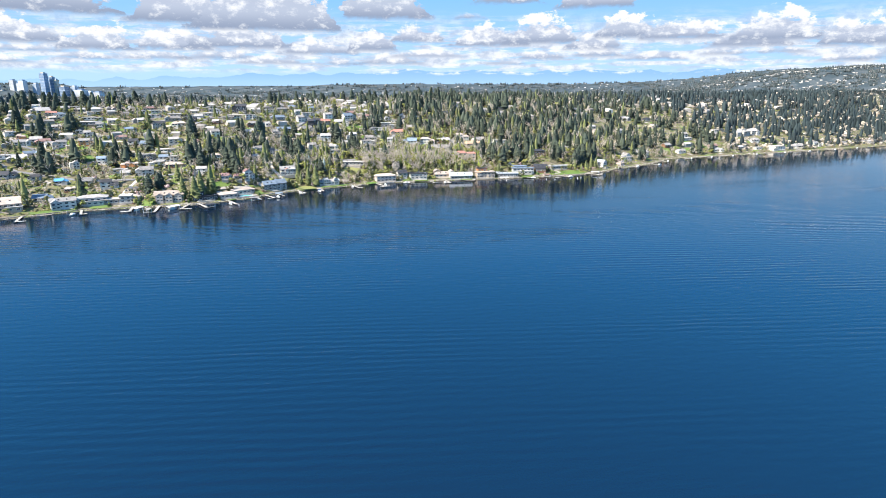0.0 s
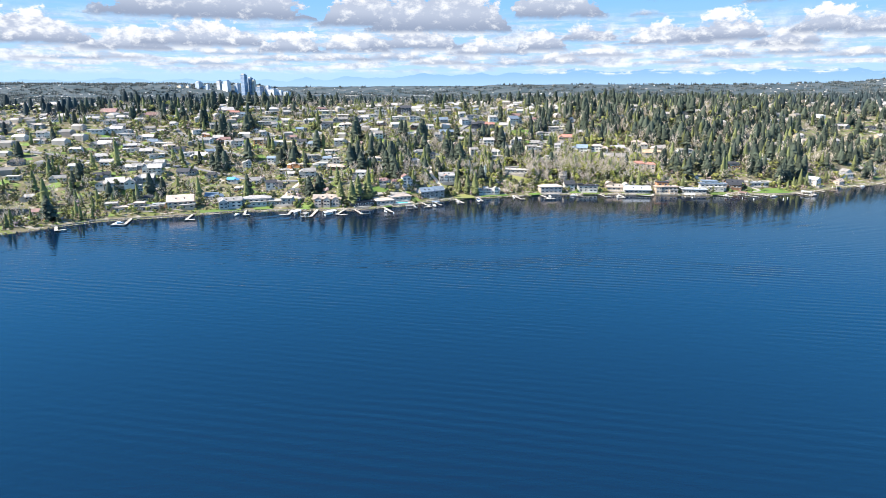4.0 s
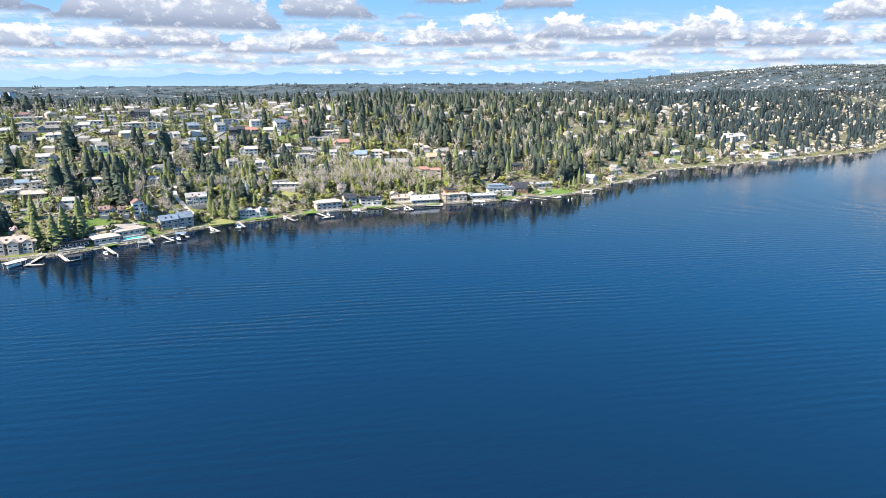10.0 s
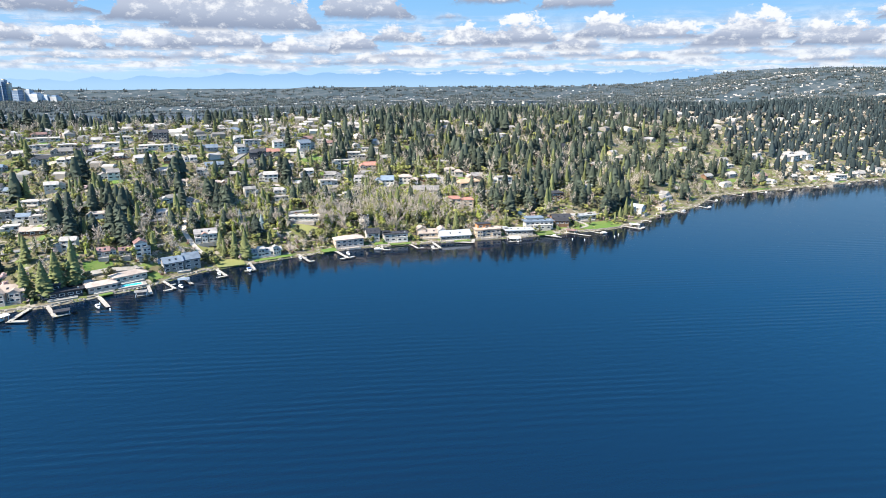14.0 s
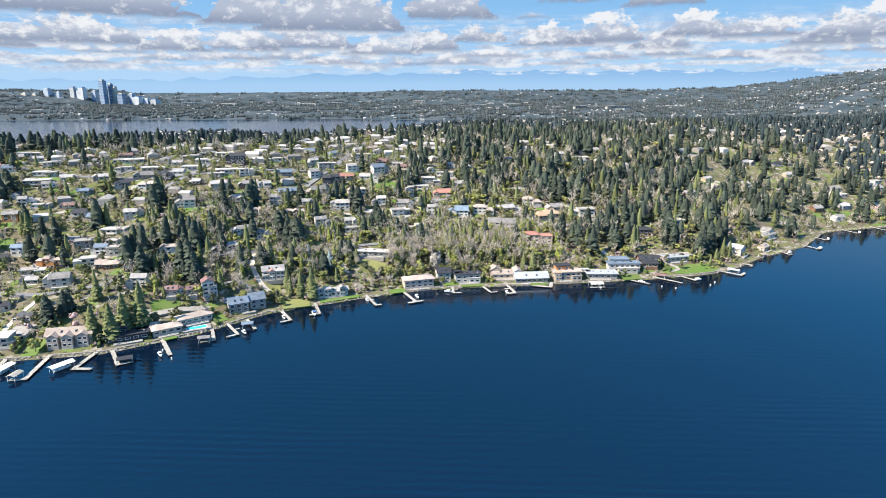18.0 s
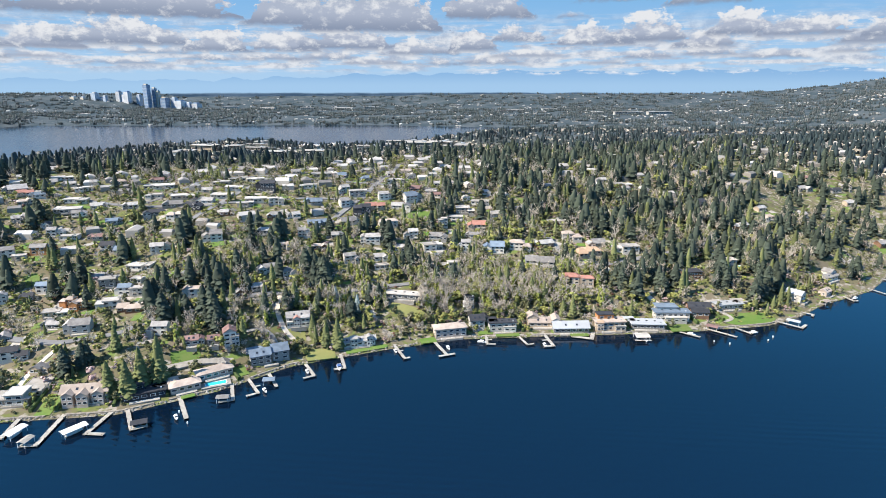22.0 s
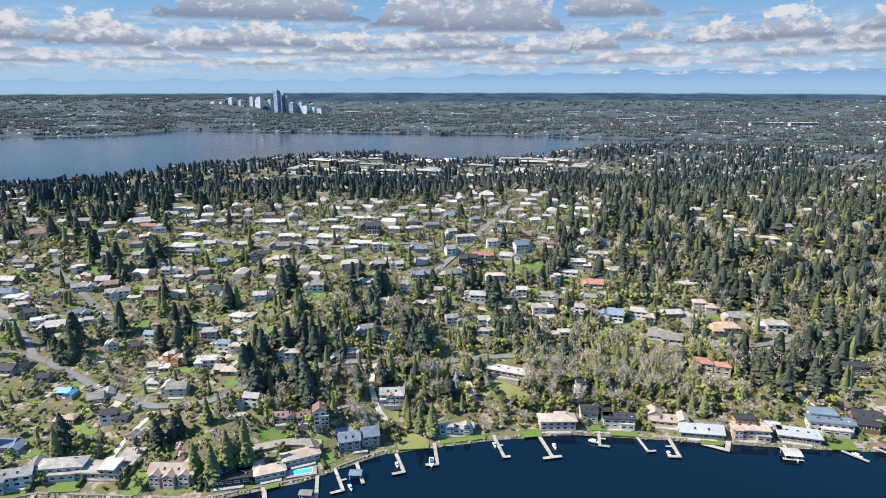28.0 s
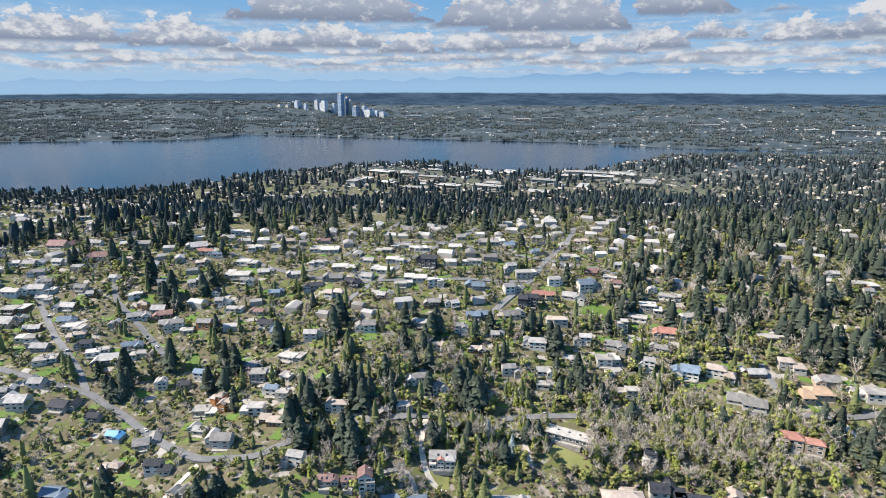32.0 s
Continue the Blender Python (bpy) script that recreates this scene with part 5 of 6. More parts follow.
for x, w, top, tint in ((-2231, 32, 96, 1), (-2190, 26, 84, 0), (-2133, 36, 98, 3), (-2080, 30, 94, 3), (-2010, 40, 122, 0), (-1975, 24, 90, 1), (-1936, 24, 104, 0), (-1863, 34, 130, 1), (-1830, 26, 112, 1), (-1798, 38, 128, 1), (-1735, 30, 108, 0), (-1671, 36, 172, 2), (-1640, 28, 150, 2), (-1615, 24, 134, 3), (-1567, 46, 92, 2), (-1513, 36, 92, 0), (-1472, 58, 72, 1), (-1420, 40, 60, 0), (-1370, 50, 56, 1)):
    tower(x, 4370 + (x * 7) % 60 - 30, w, top, tint)


# ---- the many houses of the hill top and the far slopes, too small to tell their parts apart ----
BACK = []
for _ in range(4200):
    x = fill.uniform(-900, 1150)
    y = float(along(WEST, x)) + fill.uniform(230, 470)
    share = 1.0 if x < 120 else 0.12
    size = fill.uniform(11, 17)
    if len(BACK) < 340 and fill.random() < share and all((x - tx) ** 2 + (y - ty) ** 2 > (tr + size * 0.75) ** 2 for tx, ty, tr in TAKEN if abs(tx - x) < 60):
        BACK.append((x, y, z_at(x, y) + 1.6, size, radians(shore_turn(x) * 0.6 + fill.choice((0, 0, 90)) + fill.uniform(-18, 18))))
        TAKEN.append((x, y, size * 0.5))

# ---- trees and bushes: patterns in arrays, one unit high ----
def fir_pattern(seed, boughs=100, width=0.2, droop=0.1, low=0.06, power=0.55, ragged=0.4):
    """A full conifer: a slim inner body, and boughs set round it in a spiral that hang over it."""
    r = np.random.RandomState(seed)
    v, f = [], []
    sides, lean = 7, r.uniform(0, 6.28)

    def reach_at(u, a):
        return width * (1 - u) ** power * min(1.0, 0.6 + u * 2.0) * (1 + ragged * math.sin(2 * a + lean + u * 5) * math.cos(3 * a + u * 11)) + 0.008

    for k in range(3):
        u = (0.0, 0.42, 0.93)[k]
        v += [(math.cos(i * 6.283 / sides) * reach_at(u, i) * 0.74, math.sin(i * 6.283 / sides) * reach_at(u, i) * 0.74, low + (1 - low) * u) for i in range(sides)]
    for k in range(2):
        for i in range(sides):
            p, q = k * sides + i, k * sides + (i + 1) % sides
            f += [(p, q, q + sides), (p, q + sides, p + sides)]
    for i in range(boughs):
        u = 1 - (1 - (i + 0.5) / boughs) ** 0.62
        u = min(0.985, max(0.0, u + r.uniform(-0.03, 0.03)))
        a = i * 2.39996 + r.uniform(-0.35, 0.35)
        rr = reach_at(u, a) * r.uniform(0.62, 1.25)
        half = r.uniform(0.3, 0.46) + 0.25 * u
        z, dip = low + (1 - low) * u, (droop * 0.35 + rr * 0.42) * r.uniform(0.6, 1.2)
        b = len(v)
        v += [(math.cos(a) * rr * 0.12, math.sin(a) * rr * 0.12, z + 0.05), (math.cos(a - half) * rr * 0.7, math.sin(a - half) * rr * 0.7, z - dip * 0.7), (math.cos(a) * rr, math.sin(a) * rr, z - dip * 0.85), (math.cos(a + half) * rr * 0.7, math.sin(a + half) * rr * 0.7, z - dip * 0.7)]
        f += [(b, b + 1, b + 2), (b, b + 2, b + 3)]
    return np.array(v), np.array(f)


def light_trunk(top=0.6, thick=0.016):
    return np.array([(thick, 0, -0.08), (-thick * 0.5, thick, -0.08), (-thick * 0.5, -thick, -0.08), (0, 0, top)]), np.array([(0, 1, 3), (1, 2, 3), (2, 0, 3)])


def trunk_pattern(top=0.9, thick=0.014):
    v, f = [], []
    for z, t in ((-0.08, 1.5), (0.02, 1.0), (top * 0.5, 0.6), (top, 0.12)):
        v += [(math.cos(a) * thick * t, math.sin(a) * thick * t, z) for a in (0, 1.26, 2.51, 3.77, 5.03)]
    for j in range(3):
        for i in range(5):
            a, b = j * 5 + i, j * 5 + (i + 1) % 5
            f += [(a, b, b + 5), (a, b + 5, a + 5)]
    return np.array(v), np.array(f)


def leafy_pattern(seed, clumps=9, leaves=42, wide=0.36, size=0.06, low=0.3, high=0.84):
    """A crown of leaf tufts gathered in uneven clumps, each round a small inner body."""
    r = np.random.RandomState(seed)
    v, f = [], []
    for _ in range(clumps):
        a, z = r.uniform(0, 6.28), r.uniform(low, high)
        rad = wide * r.uniform(0.15, 0.72) * math.sin(3.1 * min(1, max(0.12, (z - low) / (1.02 - low) * 0.8 + 0.2)))
        c, spread = np.array((math.cos(a) * rad, math.sin(a) * rad, z)), wide * r.uniform(0.32, 0.55)
        b, g = len(v), spread * 0.74
        v += [c + (g, 0, 0), c + (-g, 0, 0), c + (0, g, 0), c + (0, -g, 0), c + (0, 0, g * 0.8), c + (0, 0, -g * 0.8)]
        f += [(b + i, b + j, b + k) for i, j, k in ((0, 2, 4), (2, 1, 4), (1, 3, 4), (3, 0, 4), (2, 0, 5), (1, 2, 5), (3, 1, 5), (0, 3, 5))]
        for _ in range(leaves):
            d = r.normal(size=3)
            d[2] = abs(d[2]) * 0.9 - 0.25
            d /= np.linalg.norm(d)
            p = c + d * spread * r.uniform(0.62, 1.08) * (1, 1, 0.8)
            t1 = np.cross(d + r.normal(size=3) * 0.45, (0.3, 0.2, 1))
            t1 /= np.linalg.norm(t1)
            t2 = np.cross(d, t1)
            t = size * r.uniform(0.55, 1.3)
            b = len(v)
            v += [p - t1 * t, p + t2 * t * 0.8, p + t1 * t, p - t2 * t * 0.8]
            f += [(b, b + 1, b + 2), (b, b + 2, b + 3)]
    return np.array(v), np.array(f)


def ivy_pattern(seed, leaves=80, size=0.035):
    """Ivy that climbs a trunk in a ragged column."""
    r = np.random.RandomState(seed)
    v, f = [], []
    for i in range(leaves):
        a, z = r.uniform(0, 6.28), 0.02 + 0.68 * (i + 0.5) / leaves
        rad = (0.11 - 0.07 * z) * r.uniform(0.6, 1.5)
        p = np.array((math.cos(a) * rad, math.sin(a) * rad, z))
        side, up = np.array((-math.sin(a), math.cos(a), r.uniform(-0.3, 0.3))), np.array((math.cos(a) * -0.4, math.sin(a) * -0.4, 1.0))
        t, b = size * r.uniform(0.6, 1.3), len(v)
        v += [p - side * t, p - up * t, p + side * t, p + up * t]
        f += [(b, b + 1, b + 2), (b, b + 2, b + 3)]
    return np.array(v), np.array(f)


def twig_pattern(seed, limbs=9, sub=5, fine=5, wide=0.34):
    """Bare limbs that fork twice into a haze of fine twigs, each a thin tapered blade."""
    r = np.random.RandomState(seed)
    v, f = [], []

    def blade(p, q, w):
        side = np.cross(q - p, r.normal(size=3))
        side *= w / np.linalg.norm(side)
        b = len(v)
        v.extend([p - side, p + side, q + side * 0.25, q - side * 0.25])
        f.extend([(b, b + 1, b + 2), (b, b + 2, b + 3)])

    def twig(p, q, w):
        side = np.cross(q - p, r.normal(size=3))
        side *= w / np.linalg.norm(side)
        b = len(v)
        v.extend([p - side, p + side, q])
        f.append((b, b + 1, b + 2))

    for _ in range(limbs):
        a, z = r.uniform(0, 6.28), r.uniform(0.2, 0.6)
        p = np.array((0, 0, z))
        out = wide * r.uniform(0.35, 0.85)
        q = np.array((math.cos(a) * out, math.sin(a) * out, min(0.93, z + r.uniform(0.15, 0.38))))
        blade(p, q, 0.008)
        for _ in range(sub):
            s = p + (q - p) * r.uniform(0.3, 1)
            e = s + (r.normal(size=3) * 0.55 + (0, 0, 0.6)) * 0.13 + (q - p) * 0.12
            blade(s, e, 0.006)
            for _ in range(fine):
                g = s + (e - s) * r.uniform(0.1, 1.1)
                twig(g, g + (r.normal(size=3) * 0.65 + (0, 0, 0.45)) * 0.085, 0.0078)
    return np.array(v), np.array(f)


def grove_pattern(seed, trees=9, firs=0.6):
    """A patch of far wood, about two tree heights across: pointed firs and rounded crowns, each a small closed form."""
    r = np.random.RandomState(seed)
    v, f, m = [], [], []
    for _ in range(trees):
        x, y, h, b = r.uniform(-1.1, 1.1), r.uniform(-1.1, 1.1), r.uniform(0.6, 1.1), len(v)
        a = r.uniform(0, 1.5)
        if r.rand() < firs:
            v += [(x + math.cos(a + k * 1.571) * 0.22 * h, y + math.sin(a + k * 1.571) * 0.22 * h, -0.1) for k in range(4)] + [(x, y, h)]
            f += [(b + k, b + (k + 1) % 4, b + 4) for k in range(4)]
            m += [7] * 4
        else:
            h *= 0.62
            v += [(x + math.cos(a + k * 1.257) * 0.3 * h * r.uniform(0.8, 1.5), y + math.sin(a + k * 1.257) * 0.3 * h * r.uniform(0.8, 1.5), h * r.uniform(0.3, 0.65)) for k in range(5)] + [(x + r.uniform(-0.1, 0.1), y, h), (x, y, -0.1)]
            f += [(b + k, b + (k + 1) % 5, b + 5) for k in range(5)] + [(b + (k + 1) % 5, b + k, b + 6) for k in range(5)]
            m += [8] * 10
    return np.array(v), np.array(f), np.array(m)


def joined(*parts):
    """Patterns (corners, faces, material number) laid into one."""
    v, f, m, base = [], [], [], 0
    for (pv, pf), mi in parts:
        v.append(pv), f.append(pf + base), m.append(np.full(len(pf), mi))
        base += len(pv)
    return np.concatenate(v), np.concatenate(f), np.concatenate(m)


TREE_MATS = [BARK, NEEDLE, CEDAR, SPRING, LEAF, TWIG, BLOSSOM, HAZED_NEEDLE, HAZED_LEAF, IVY, SPRUCE, RUSSET]
PATTERN = {
    "fir": [joined((trunk_pattern(), 0), (fir_pattern(i, 230, 0.24 + 0.04 * (i % 3), 0.08, 0.1), 1)) for i in range(5)],
    "cedar": [joined((trunk_pattern(), 0), (fir_pattern(20 + i, 260, 0.2 + 0.025 * i, 0.06, 0.02, 0.75, 0.12), 2)) for i in range(3)],
    "spruce": [joined((trunk_pattern(), 0), (fir_pattern(30 + i, 200, 0.27, 0.06, 0.03, 0.8, 0.2), 10)) for i in range(2)],
    "bare": [joined((trunk_pattern(0.75, 0.013), 0), (twig_pattern(40 + i, 11, 6, 7), 5)) for i in range(4)],
    "ivy": [joined((trunk_pattern(0.75, 0.013), 0), (twig_pattern(50 + i, 7, 5, 6, 0.22), 5), (ivy_pattern(50 + i, 150, 0.036), 9)) for i in range(3)],
    "leafy": [joined((trunk_pattern(0.6, 0.018), 0), (leafy_pattern(60 + i, 11, 46, 0.36, 0.05), 3)) for i in range(3)],
    "evergreen": [joined((trunk_pattern(0.6, 0.02), 0), (leafy_pattern(70 + i, 12, 48, 0.38, 0.055, 0.15), 4)) for i in range(3)],
    "blossom": [joined((trunk_pattern(0.6, 0.018), 0), (twig_pattern(80 + i), 5), (leafy_pattern(82 + i, 8, 30, 0.4, 0.05), 6)) for i in range(2)],
    "bush": [joined((leafy_pattern(90 + i, 3, 7, 0.66, 0.19, 0.0, 0.5), (3, 4, 4, 9, 4, 3, 11)[i])) for i in range(7)],
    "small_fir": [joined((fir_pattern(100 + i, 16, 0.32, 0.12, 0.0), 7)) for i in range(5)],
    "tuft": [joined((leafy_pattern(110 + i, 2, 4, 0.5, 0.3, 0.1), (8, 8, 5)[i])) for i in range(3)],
}
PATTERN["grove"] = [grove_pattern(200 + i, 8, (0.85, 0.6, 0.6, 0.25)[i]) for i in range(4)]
LIGHT = {
    "fir": [joined((light_trunk(), 0), (fir_pattern(120 + i, 70, (0.25, 0.3, 0.36, 0.27, 0.32)[i], 0.09, 0.06), 1)) for i in range(5)],
    "cedar": [joined((light_trunk(), 0), (fir_pattern(130 + i, 70, 0.2 + 0.025 * i, 0.07, 0.02, 0.75, 0.12), 2)) for i in range(3)],
    "bare": [joined((light_trunk(0.75, 0.012), 0), (twig_pattern(140 + i, 8, 3, 5), 5)) for i in range(4)],
    "ivy": [joined((light_trunk(0.75, 0.012), 0), (twig_pattern(150 + i, 6, 4, 4, 0.22), 5), (ivy_pattern(150 + i, 64, 0.052), 9)) for i in range(3)],
    "leafy": [joined((light_trunk(), 0), (leafy_pattern(160 + i, 6, 11, 0.36, 0.1), 3)) for i in range(3)],
    "evergreen": [joined((light_trunk(), 0), (leafy_pattern(170 + i, 5, 11, 0.4, 0.11, 0.15), 4)) for i in range(3)],
    "blossom": [joined((light_trunk(), 0), (leafy_pattern(182 + i, 6, 12, 0.4, 0.08), 6)) for i in range(2)],
}
SPLIT = {"fir": ("fir_tree", "tall dark green fir tree on the slope", NEEDLE), "cedar": ("cedar_tree", "olive-green cedar tree with dense drooping sprays", CEDAR), "spruce": ("blue_spruce", "pale blue-grey spruce tree above the lake houses", SPRUCE), "bare": ("bare_tree", "leafless grey-brown broadleaf tree in early spring", TWIG), "ivy": ("ivy_clad_tree", "leafless tree with its trunk clad in bright green ivy", IVY), "leafy": ("leafy_tree", "broadleaf tree in fresh yellow-green spring leaf", SPRING), "evergreen": ("evergreen_tree", "rounded dark evergreen broadleaf tree", LEAF), "blossom": ("blossom_tree", "small tree in pale pink blossom", BLOSSOM)}
PLACED = []  # kind, x, y, height
rng = random.Random(11)


def free(x, y, gap, tall=0):
    for tx, ty, tr in NEAR.get((int(x // 40), int(y // 40)), ()):
        if (tx - x) ** 2 + (ty - y) ** 2 < (tr + gap) ** 2:
            return False
        if tall and tr > 4.6 and abs(tx - x) < tr and 0 < ty - y < tr + tall:
            return False
    return True


def index_taken():
    NEAR.clear()
    for t in TAKEN:
        for i in (-1, 0, 1):
            for j in (-1, 0, 1):
                NEAR.setdefault((int(t[0] // 40) + i, int(t[1] // 40) + j), []).append(t)


NEAR = {}


def tree(kind, x, y, h, force=True):
    s = y - float(along(WEST, x))
    if s < 4 or (not force and not free(x, y, h * 0.07, h * 0.8 if h > 9 else 0)):
        return False
    PLACED.append((kind, x, y, h))
    return True


def clump(kind, x, y, radius, count, low, top):
    for _ in range(count):
        a, r = rng.uniform(0, 6.28), radius * math.sqrt(rng.random())
        tree(kind, x + math.cos(a) * r, y + math.sin(a) * r, rng.uniform(low, top), False)


def wood(x0, x1, s0, s1, count, mix, low, top, gap=True):
    """Trees strewn over a belt of land between two distances from the west shore; mix: kinds with their shares."""
    kinds = [k for k, n in mix for _ in range(n)]
    for _ in range(count):
        x = rng.uniform(x0, x1)
        y = float(along(WEST, x)) + rng.uniform(s0, s1)
        k = rng.choice(kinds)
        h = rng.triangular(low, top, low) * {"fir": 0.9, "cedar": 0.85, "bare": 0.7, "ivy": 0.72, "leafy": 0.5, "evergreen": 0.45, "blossom": 0.35, "bush": 0.2}.get(k, 1)
        if z_at(x, y) > 1.2:
            tree(k, x, y, h, not gap)


index_taken()
MIXED = (("fir", 1), ("cedar", 2), ("bare", 6), ("leafy", 4), ("evergreen", 6), ("bush", 2))
FOREST = (("fir", 9), ("cedar", 1), ("bare", 4), ("evergreen", 3), ("leafy", 1))
GARDEN = (("bush", 13), ("evergreen", 6), ("leafy", 3), ("bare", 3), ("cedar", 1), ("blossom", 1))
for x, y, radius, count in ((-238, 745, 26, 16), (-150, 715, 15, 10), (-103, 725, 14, 7), (-160, 815, 14, 7), (-95, 835, 15, 9), (-300, 715, 16, 8), (-330, 862, 42, 26), (-25, 765, 22, 12), (38, 795, 12, 6), (70, 770, 10, 5), (-125, 690, 14, 6), (-165, 640, 9, 5), (-215, 650, 12, 7)):
    clump("fir", x, y, radius, int(count * 0.75), 16, 29)
for x, y, radius, count in ((-191, 719, 13, 8), (-129, 691, 13, 9), (-97, 684, 8, 4), (-111, 735, 15, 9), (-131, 818, 13, 8), (-221, 735, 12, 7), (-260, 744, 12, 7), (-270, 792, 13, 8), (-207, 801, 14, 9), (-30, 758, 9, 4), (216, 769, 13, 8), (246, 788, 14, 9), (15, 831, 9, 5), (-73, 825, 10, 6), (290, 822, 12, 7), (152, 838, 9, 5), (345, 770, 14, 10), (330, 745, 6, 3), (-330, 625, 10, 4), (-360, 640, 14, 7)):
    clump("fir", x, y, radius, int(count * 0.75), 16, 28)
for x, y, h in ((-108, 629, 33), (-117, 624, 27), (-15, 680, 22), (-7, 679, 24), (-132, 615, 24), (-121, 614, 25), (162, 727, 15), (170, 728, 17), (153, 726, 14), (-23, 684, 15), (-70, 674, 15), (-404, 590, 30), (-270, 618, 24), (349, 748, 20), (-64, 634, 14), (-88, 716, 20), (-60, 724, 19)):
    tree("cedar", x, y, h)
for x, y, h in ((-1, 713, 19), (-60, 697, 22), (-359, 618, 19), (-349, 612, 16)):
    tree("fir", x, y, h)
for x, y, h in ((139, 722, 12), (241, 709, 8), (-358, 632, 15), (290, 735, 8)):
    tree("evergreen", x, y, h)
for x, y, h in ((-215, 599, 8), (-160, 603, 10), (-1, 703, 11), (606, 866, 12), (318, 728, 6)):
    tree("leafy", x, y, h)
for x, y, h in ((-155, 613, 10), (-148, 627, 12), (-230, 628, 9), (-362, 575, 9), (-175, 628, 9)):
    tree("blossom", x, y, h)
for x, y, h in ((3, 721, 15), (-14, 728, 17)):
    tree("spruce", x, y, h)
wood(40, 200, 36, 95, 340, (("ivy", 9), ("bare", 3), ("leafy", 3)), 20, 28)
wood(-60, 90, 40, 120, 120, (("ivy", 4), ("bare", 2), ("leafy", 2)), 18, 26)
wood(-140, 190, 55, 190, 750, (("bare", 4), ("ivy", 3), ("evergreen", 4), ("cedar", 2), ("leafy", 5), ("fir", 2)), 17, 27)
wood(-620, 420, 415, 640, 1150, FOREST, 17, 31)
wood(60, 450, 170, 480, 1250, FOREST, 18, 32)
wood(40, 180, 22, 80, 110, (("bare", 4), ("leafy", 3), ("cedar", 1), ("evergreen", 2)), 20, 28)
wood(180, 420, 40, 200, 420, (("bare", 4), ("fir", 4), ("cedar", 2), ("evergreen", 3)), 22, 33)
wood(-480, 420, 20, 420, 2700, MIXED, 15, 28)
wood(-480, 420, 6, 480, 14500, GARDEN, 9, 20)
wood(-400, 420, 3, 45, 1500, (("bush", 6), ("evergreen", 1), ("leafy", 1), ("blossom", 1)), 8, 17)
wood(420, 1300, 12, 700, 3600, (("fir", 9), ("cedar", 1), ("bare", 5), ("evergreen", 4)), 17, 27)
wood(400, 1300, 3, 40, 900, (("bush", 6), ("bare", 3), ("evergreen", 2)), 10, 20)
wood(-1000, -480, 10, 800, 2300, MIXED, 16, 27)
wood(-700, -440, 60, 520, 1500, GARDEN, 9, 20)
wood(-480, 420, 620, 900, 1500, FOREST, 16, 26)
DISTANT = {"fir": "small_fir", "cedar": "small_fir", "evergreen": "tuft", "bare": "tuft"}


def place_trees():
    """The nearest trees as things with trunk and crown; the others of each kind together."""
    parts = {}
    for kind, (name, label, mat) in SPLIT.items():
        for i, (v, f, m) in enumerate(PATTERN[kind]):
            tr = m == 0
            parts[kind, i] = (mesh_of("trunk", v, f[tr], [BARK], smooth=True), mesh_of("crown", v, f[~tr], TREE_MATS, m[~tr], smooth=True))
    order = sorted(PLACED, key=lambda p: p[2] - float(along(WEST, p[1])) + abs(p[1]) * 0.25)
    count, rest = {}, {}
    for kind, x, y, h in order:
        z, r = z_at(x, y), random.Random(int(x * 13 + y * 57))
        i, turn = r.randrange(len(PATTERN[kind])), r.uniform(0, 6.28)
        if kind in SPLIT and count.get(kind, 0) < (58 if kind != "blossom" else 40):
            count[kind] = count.get(kind, 0) + 1
            name, label, mat = SPLIT[kind]
            root = new(name)
            root.location, root.rotation_euler, root.scale = (x, y, z), (0, 0, turn), (h * r.uniform(0.9, 1.15), h * r.uniform(0.9, 1.15), h)
            for nm, me in zip(("trunk", "crown"), parts[kind, i]):
                new(nm, me).parent = root
            tagged(root, label, "tree", name.replace("_", " ") + "s of the slope")
        elif kind in DISTANT and (abs(x - 50) > 620 or y - float(along(WEST, x)) > 560):
            rest.setdefault(DISTANT[kind], []).append((x, y, z, h * (1.0 if kind != "bare" else 0.8), turn, 2 if kind == "bare" else i))
        else:
            rest.setdefault(kind, []).append((x, y, z, h, turn, i))
    for kind, rows in rest.items():
        strew({"fir": "fir_wood", "bush": "bushes", "ivy": "ivy_clad_trees", "small_fir": "distant_firs", "tuft": "distant_broadleaf_trees"}.get(kind, kind + "_trees"), kind, rows)


def strew(name, kind, rows, label=None):
    vs, fs, ms, base = [], [], [], 0
    for i, (v, f, m) in enumerate(LIGHT.get(kind) or PATTERN[kind]):
        mine = np.array([row[:5] for row in rows if row[5] == i])
        if not len(mine):
            continue
        c, s = np.cos(mine[:, 4])[:, None], np.sin(mine[:, 4])[:, None]
        h = mine[:, 3][:, None]
        p = np.stack([(v[:, 0] * c - v[:, 1] * s) * h + mine[:, 0:1], (v[:, 0] * s + v[:, 1] * c) * h + mine[:, 1:2], v[:, 2] * h + mine[:, 2:3]], -1)
        vs.append(p.reshape(-1, 3))
        fs.append((f[None] + (np.arange(len(mine)) * len(v))[:, None, None] + base).reshape(-1, 3))
        ms.append(np.tile(m, len(mine)))
        base += len(mine) * len(v)
    ob = new(name, mesh_of(name, np.concatenate(vs), np.concatenate(fs), TREE_MATS, np.concatenate(ms), smooth=True))
    tagged(ob, label or {"fir": "dense dark fir wood over the hill", "bush": "green and yellow garden bushes and hedges", "small_fir": "dark firs over the ends of the island", "tuft": "broadleaf trees over the ends of the island"}.get(kind, f"many {kind if kind != 'ivy' else 'ivy-clad'} trees over the hill"), "trees", kind="stuff")


place_trees()
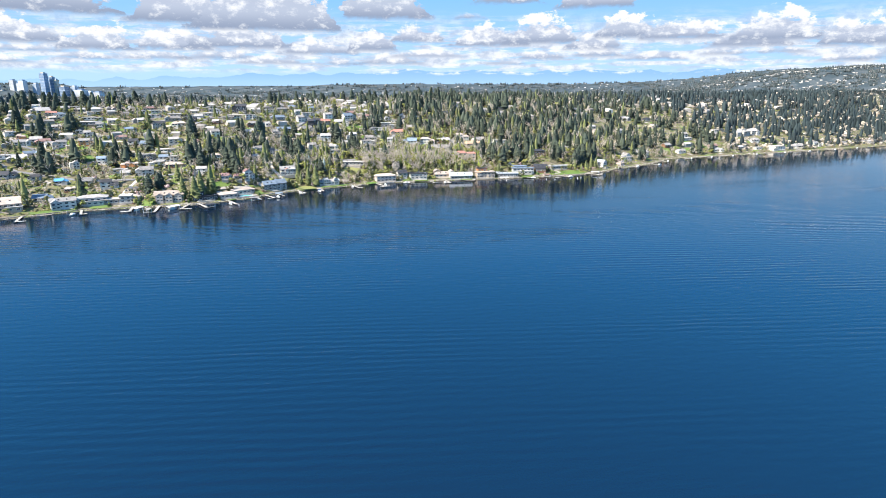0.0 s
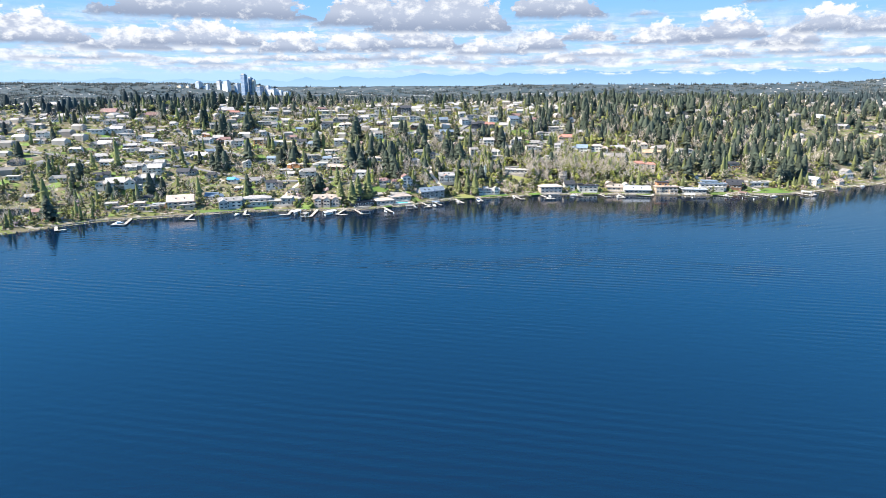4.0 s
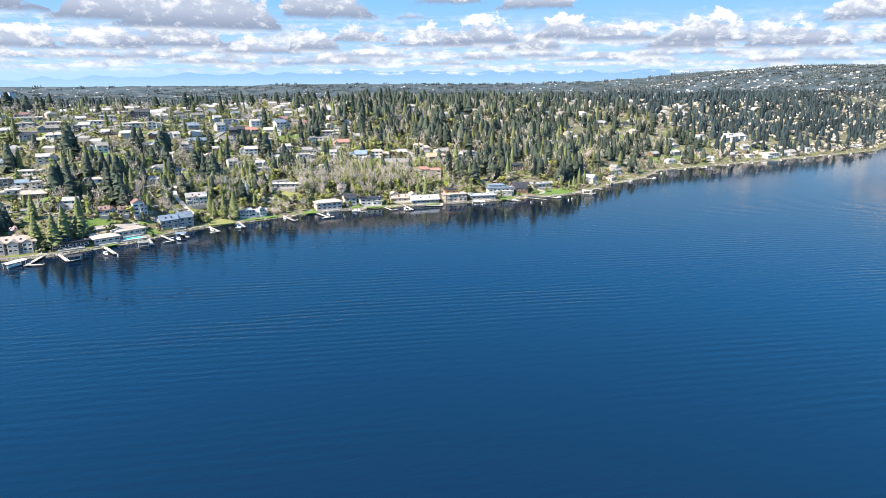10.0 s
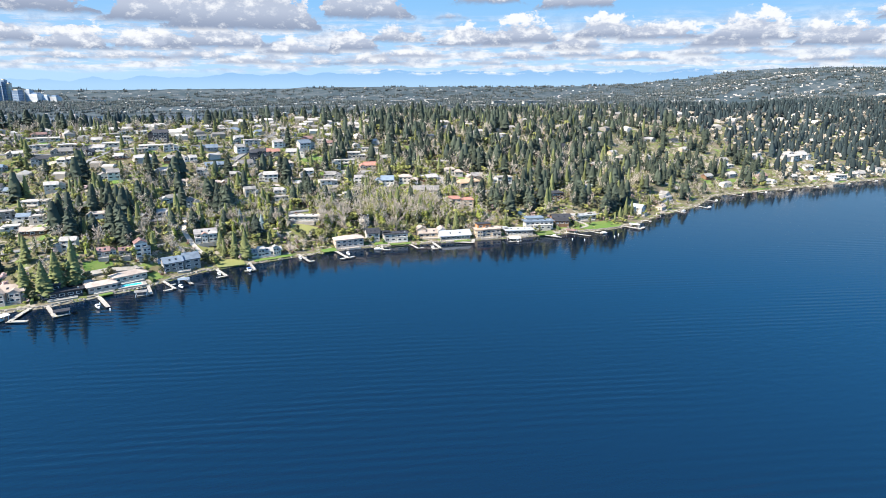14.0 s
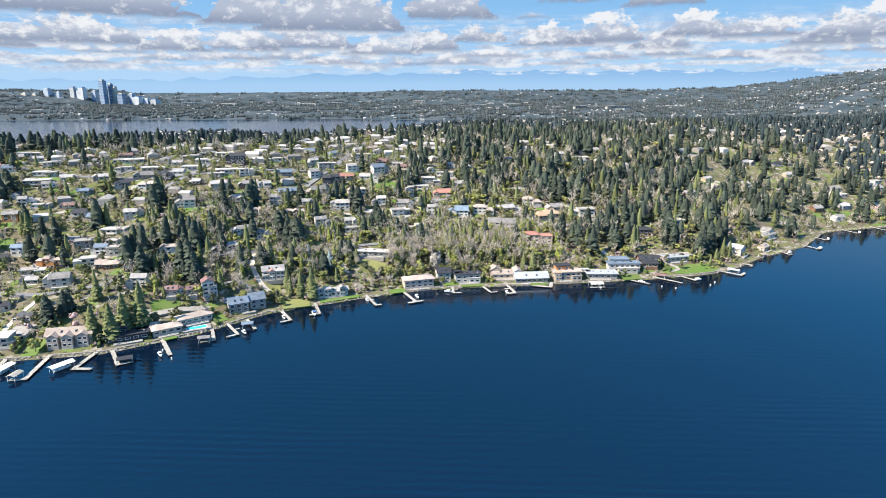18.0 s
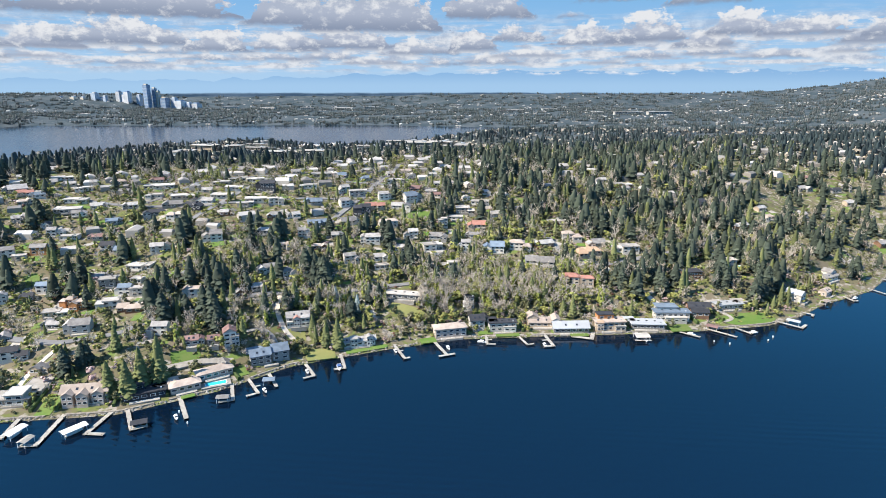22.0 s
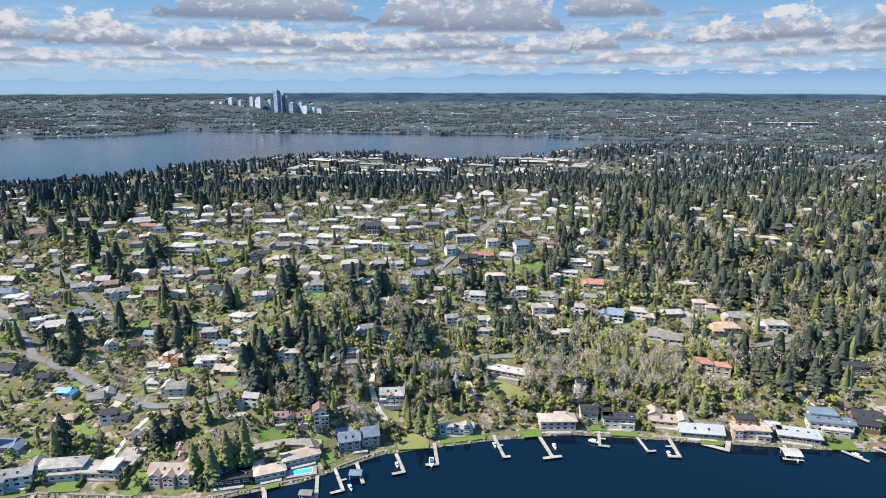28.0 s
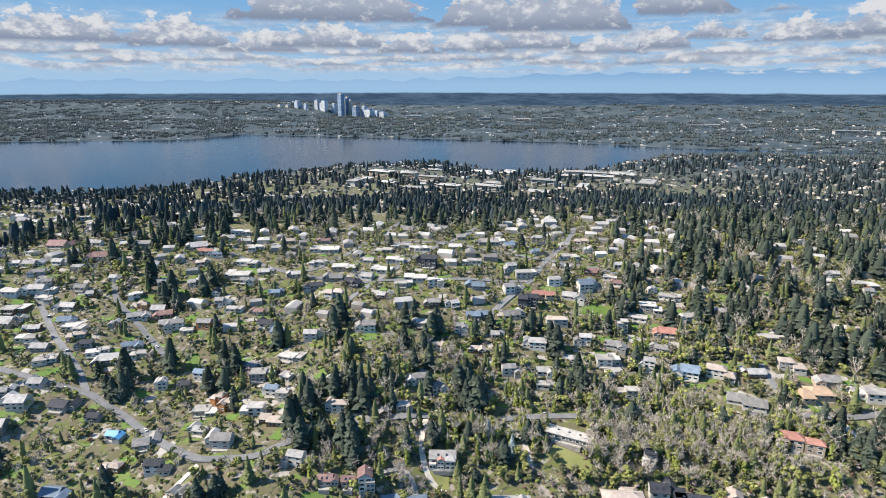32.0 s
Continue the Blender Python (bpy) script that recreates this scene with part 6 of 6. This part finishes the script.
# far trees and houses: the back of the island and the mainland
def far_places(count, low, top, kinds, y0=1180, y1=4800, keep=None):
    rows = []
    for _ in range(count):
        y = y0 + (y1 - y0) * rng.random()
        x = rng.uniform(-1.22, 1.3) * y
        z = z_at(x, y)
        if z > 1.5 and free(x, y, 4) and (keep is None or keep(x, y)):
            rows.append((x, y, z, rng.uniform(low, top), rng.uniform(0, 6), rng.randrange(kinds)))
    return rows


def groves(x, y):
    return noise.noise(Vector((x / 260, y / 200, 1))) > -0.12


index_taken()
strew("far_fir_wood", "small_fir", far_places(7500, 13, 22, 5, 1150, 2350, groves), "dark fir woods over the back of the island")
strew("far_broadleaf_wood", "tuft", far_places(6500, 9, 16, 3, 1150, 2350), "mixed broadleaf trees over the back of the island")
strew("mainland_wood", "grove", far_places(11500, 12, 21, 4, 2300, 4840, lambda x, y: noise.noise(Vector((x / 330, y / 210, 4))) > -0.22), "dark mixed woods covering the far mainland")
rows = far_places(800, 10, 16, 3, 1150, 2350) + far_places(2600, 9, 14, 3, 2350, 3700, lambda x, y: 0.55 * y < x < 1.1 * y and math.hypot(x, y) > 3250 and noise.noise(Vector((x / 200, y / 160, 7))) > -0.05) + far_places(3600, 9, 16, 3, 2350, 4800, lambda x, y: noise.noise(Vector((x / 330, y / 210, 4))) < 0.05)
hv = np.array([(-0.5, -0.33, -0.25), (0.5, -0.33, -0.25), (0.5, 0.33, -0.25), (-0.5, 0.33, -0.25), (-0.5, -0.36, 0.17), (0.5, -0.36, 0.17), (0.5, 0.36, 0.17), (-0.5, 0.36, 0.17), (-0.44, 0, 0.32), (0.44, 0, 0.32)])
hf = np.array([(0, 1, 5), (0, 5, 4), (1, 2, 6), (1, 6, 5), (2, 3, 7), (2, 7, 6), (3, 0, 4), (3, 4, 7), (4, 5, 9), (4, 9, 8), (6, 7, 8), (6, 8, 9), (5, 6, 9), (7, 4, 8)])
PALE = material("pale_far_houses", (0.46, 0.43, 0.39), (0.28, 0.255, 0.23), 0.03, island=True, vary=0.4)
SHINGLE = material("mixed_pale_shingle", (0.44, 0.42, 0.395), (0.2, 0.19, 0.185), 0.03, island=True, vary=0.55)
fr = np.array([(x, y, z, a, t) for x, y, z, a, t in BACK] + [r[:5] for r in rows])
c, s, h = np.cos(fr[:, 4])[:, None], np.sin(fr[:, 4])[:, None], fr[:, 3][:, None]
p = np.stack([(hv[:, 0] * c - hv[:, 1] * s) * h + fr[:, 0:1], (hv[:, 0] * s + hv[:, 1] * c) * h + fr[:, 1:2], hv[:, 2] * h + fr[:, 2:3]], -1)
tagged(new("far_houses", mesh_of("far_houses", p.reshape(-1, 3), (hf[None] + (np.arange(len(fr)) * 10)[:, None, None]).reshape(-1, 3), [PALE, SHINGLE], np.tile(np.r_[np.zeros(8), np.ones(4), np.zeros(2)].astype(int), len(fr)))), "small pale houses scattered far over island and mainland", "houses", kind="stuff")
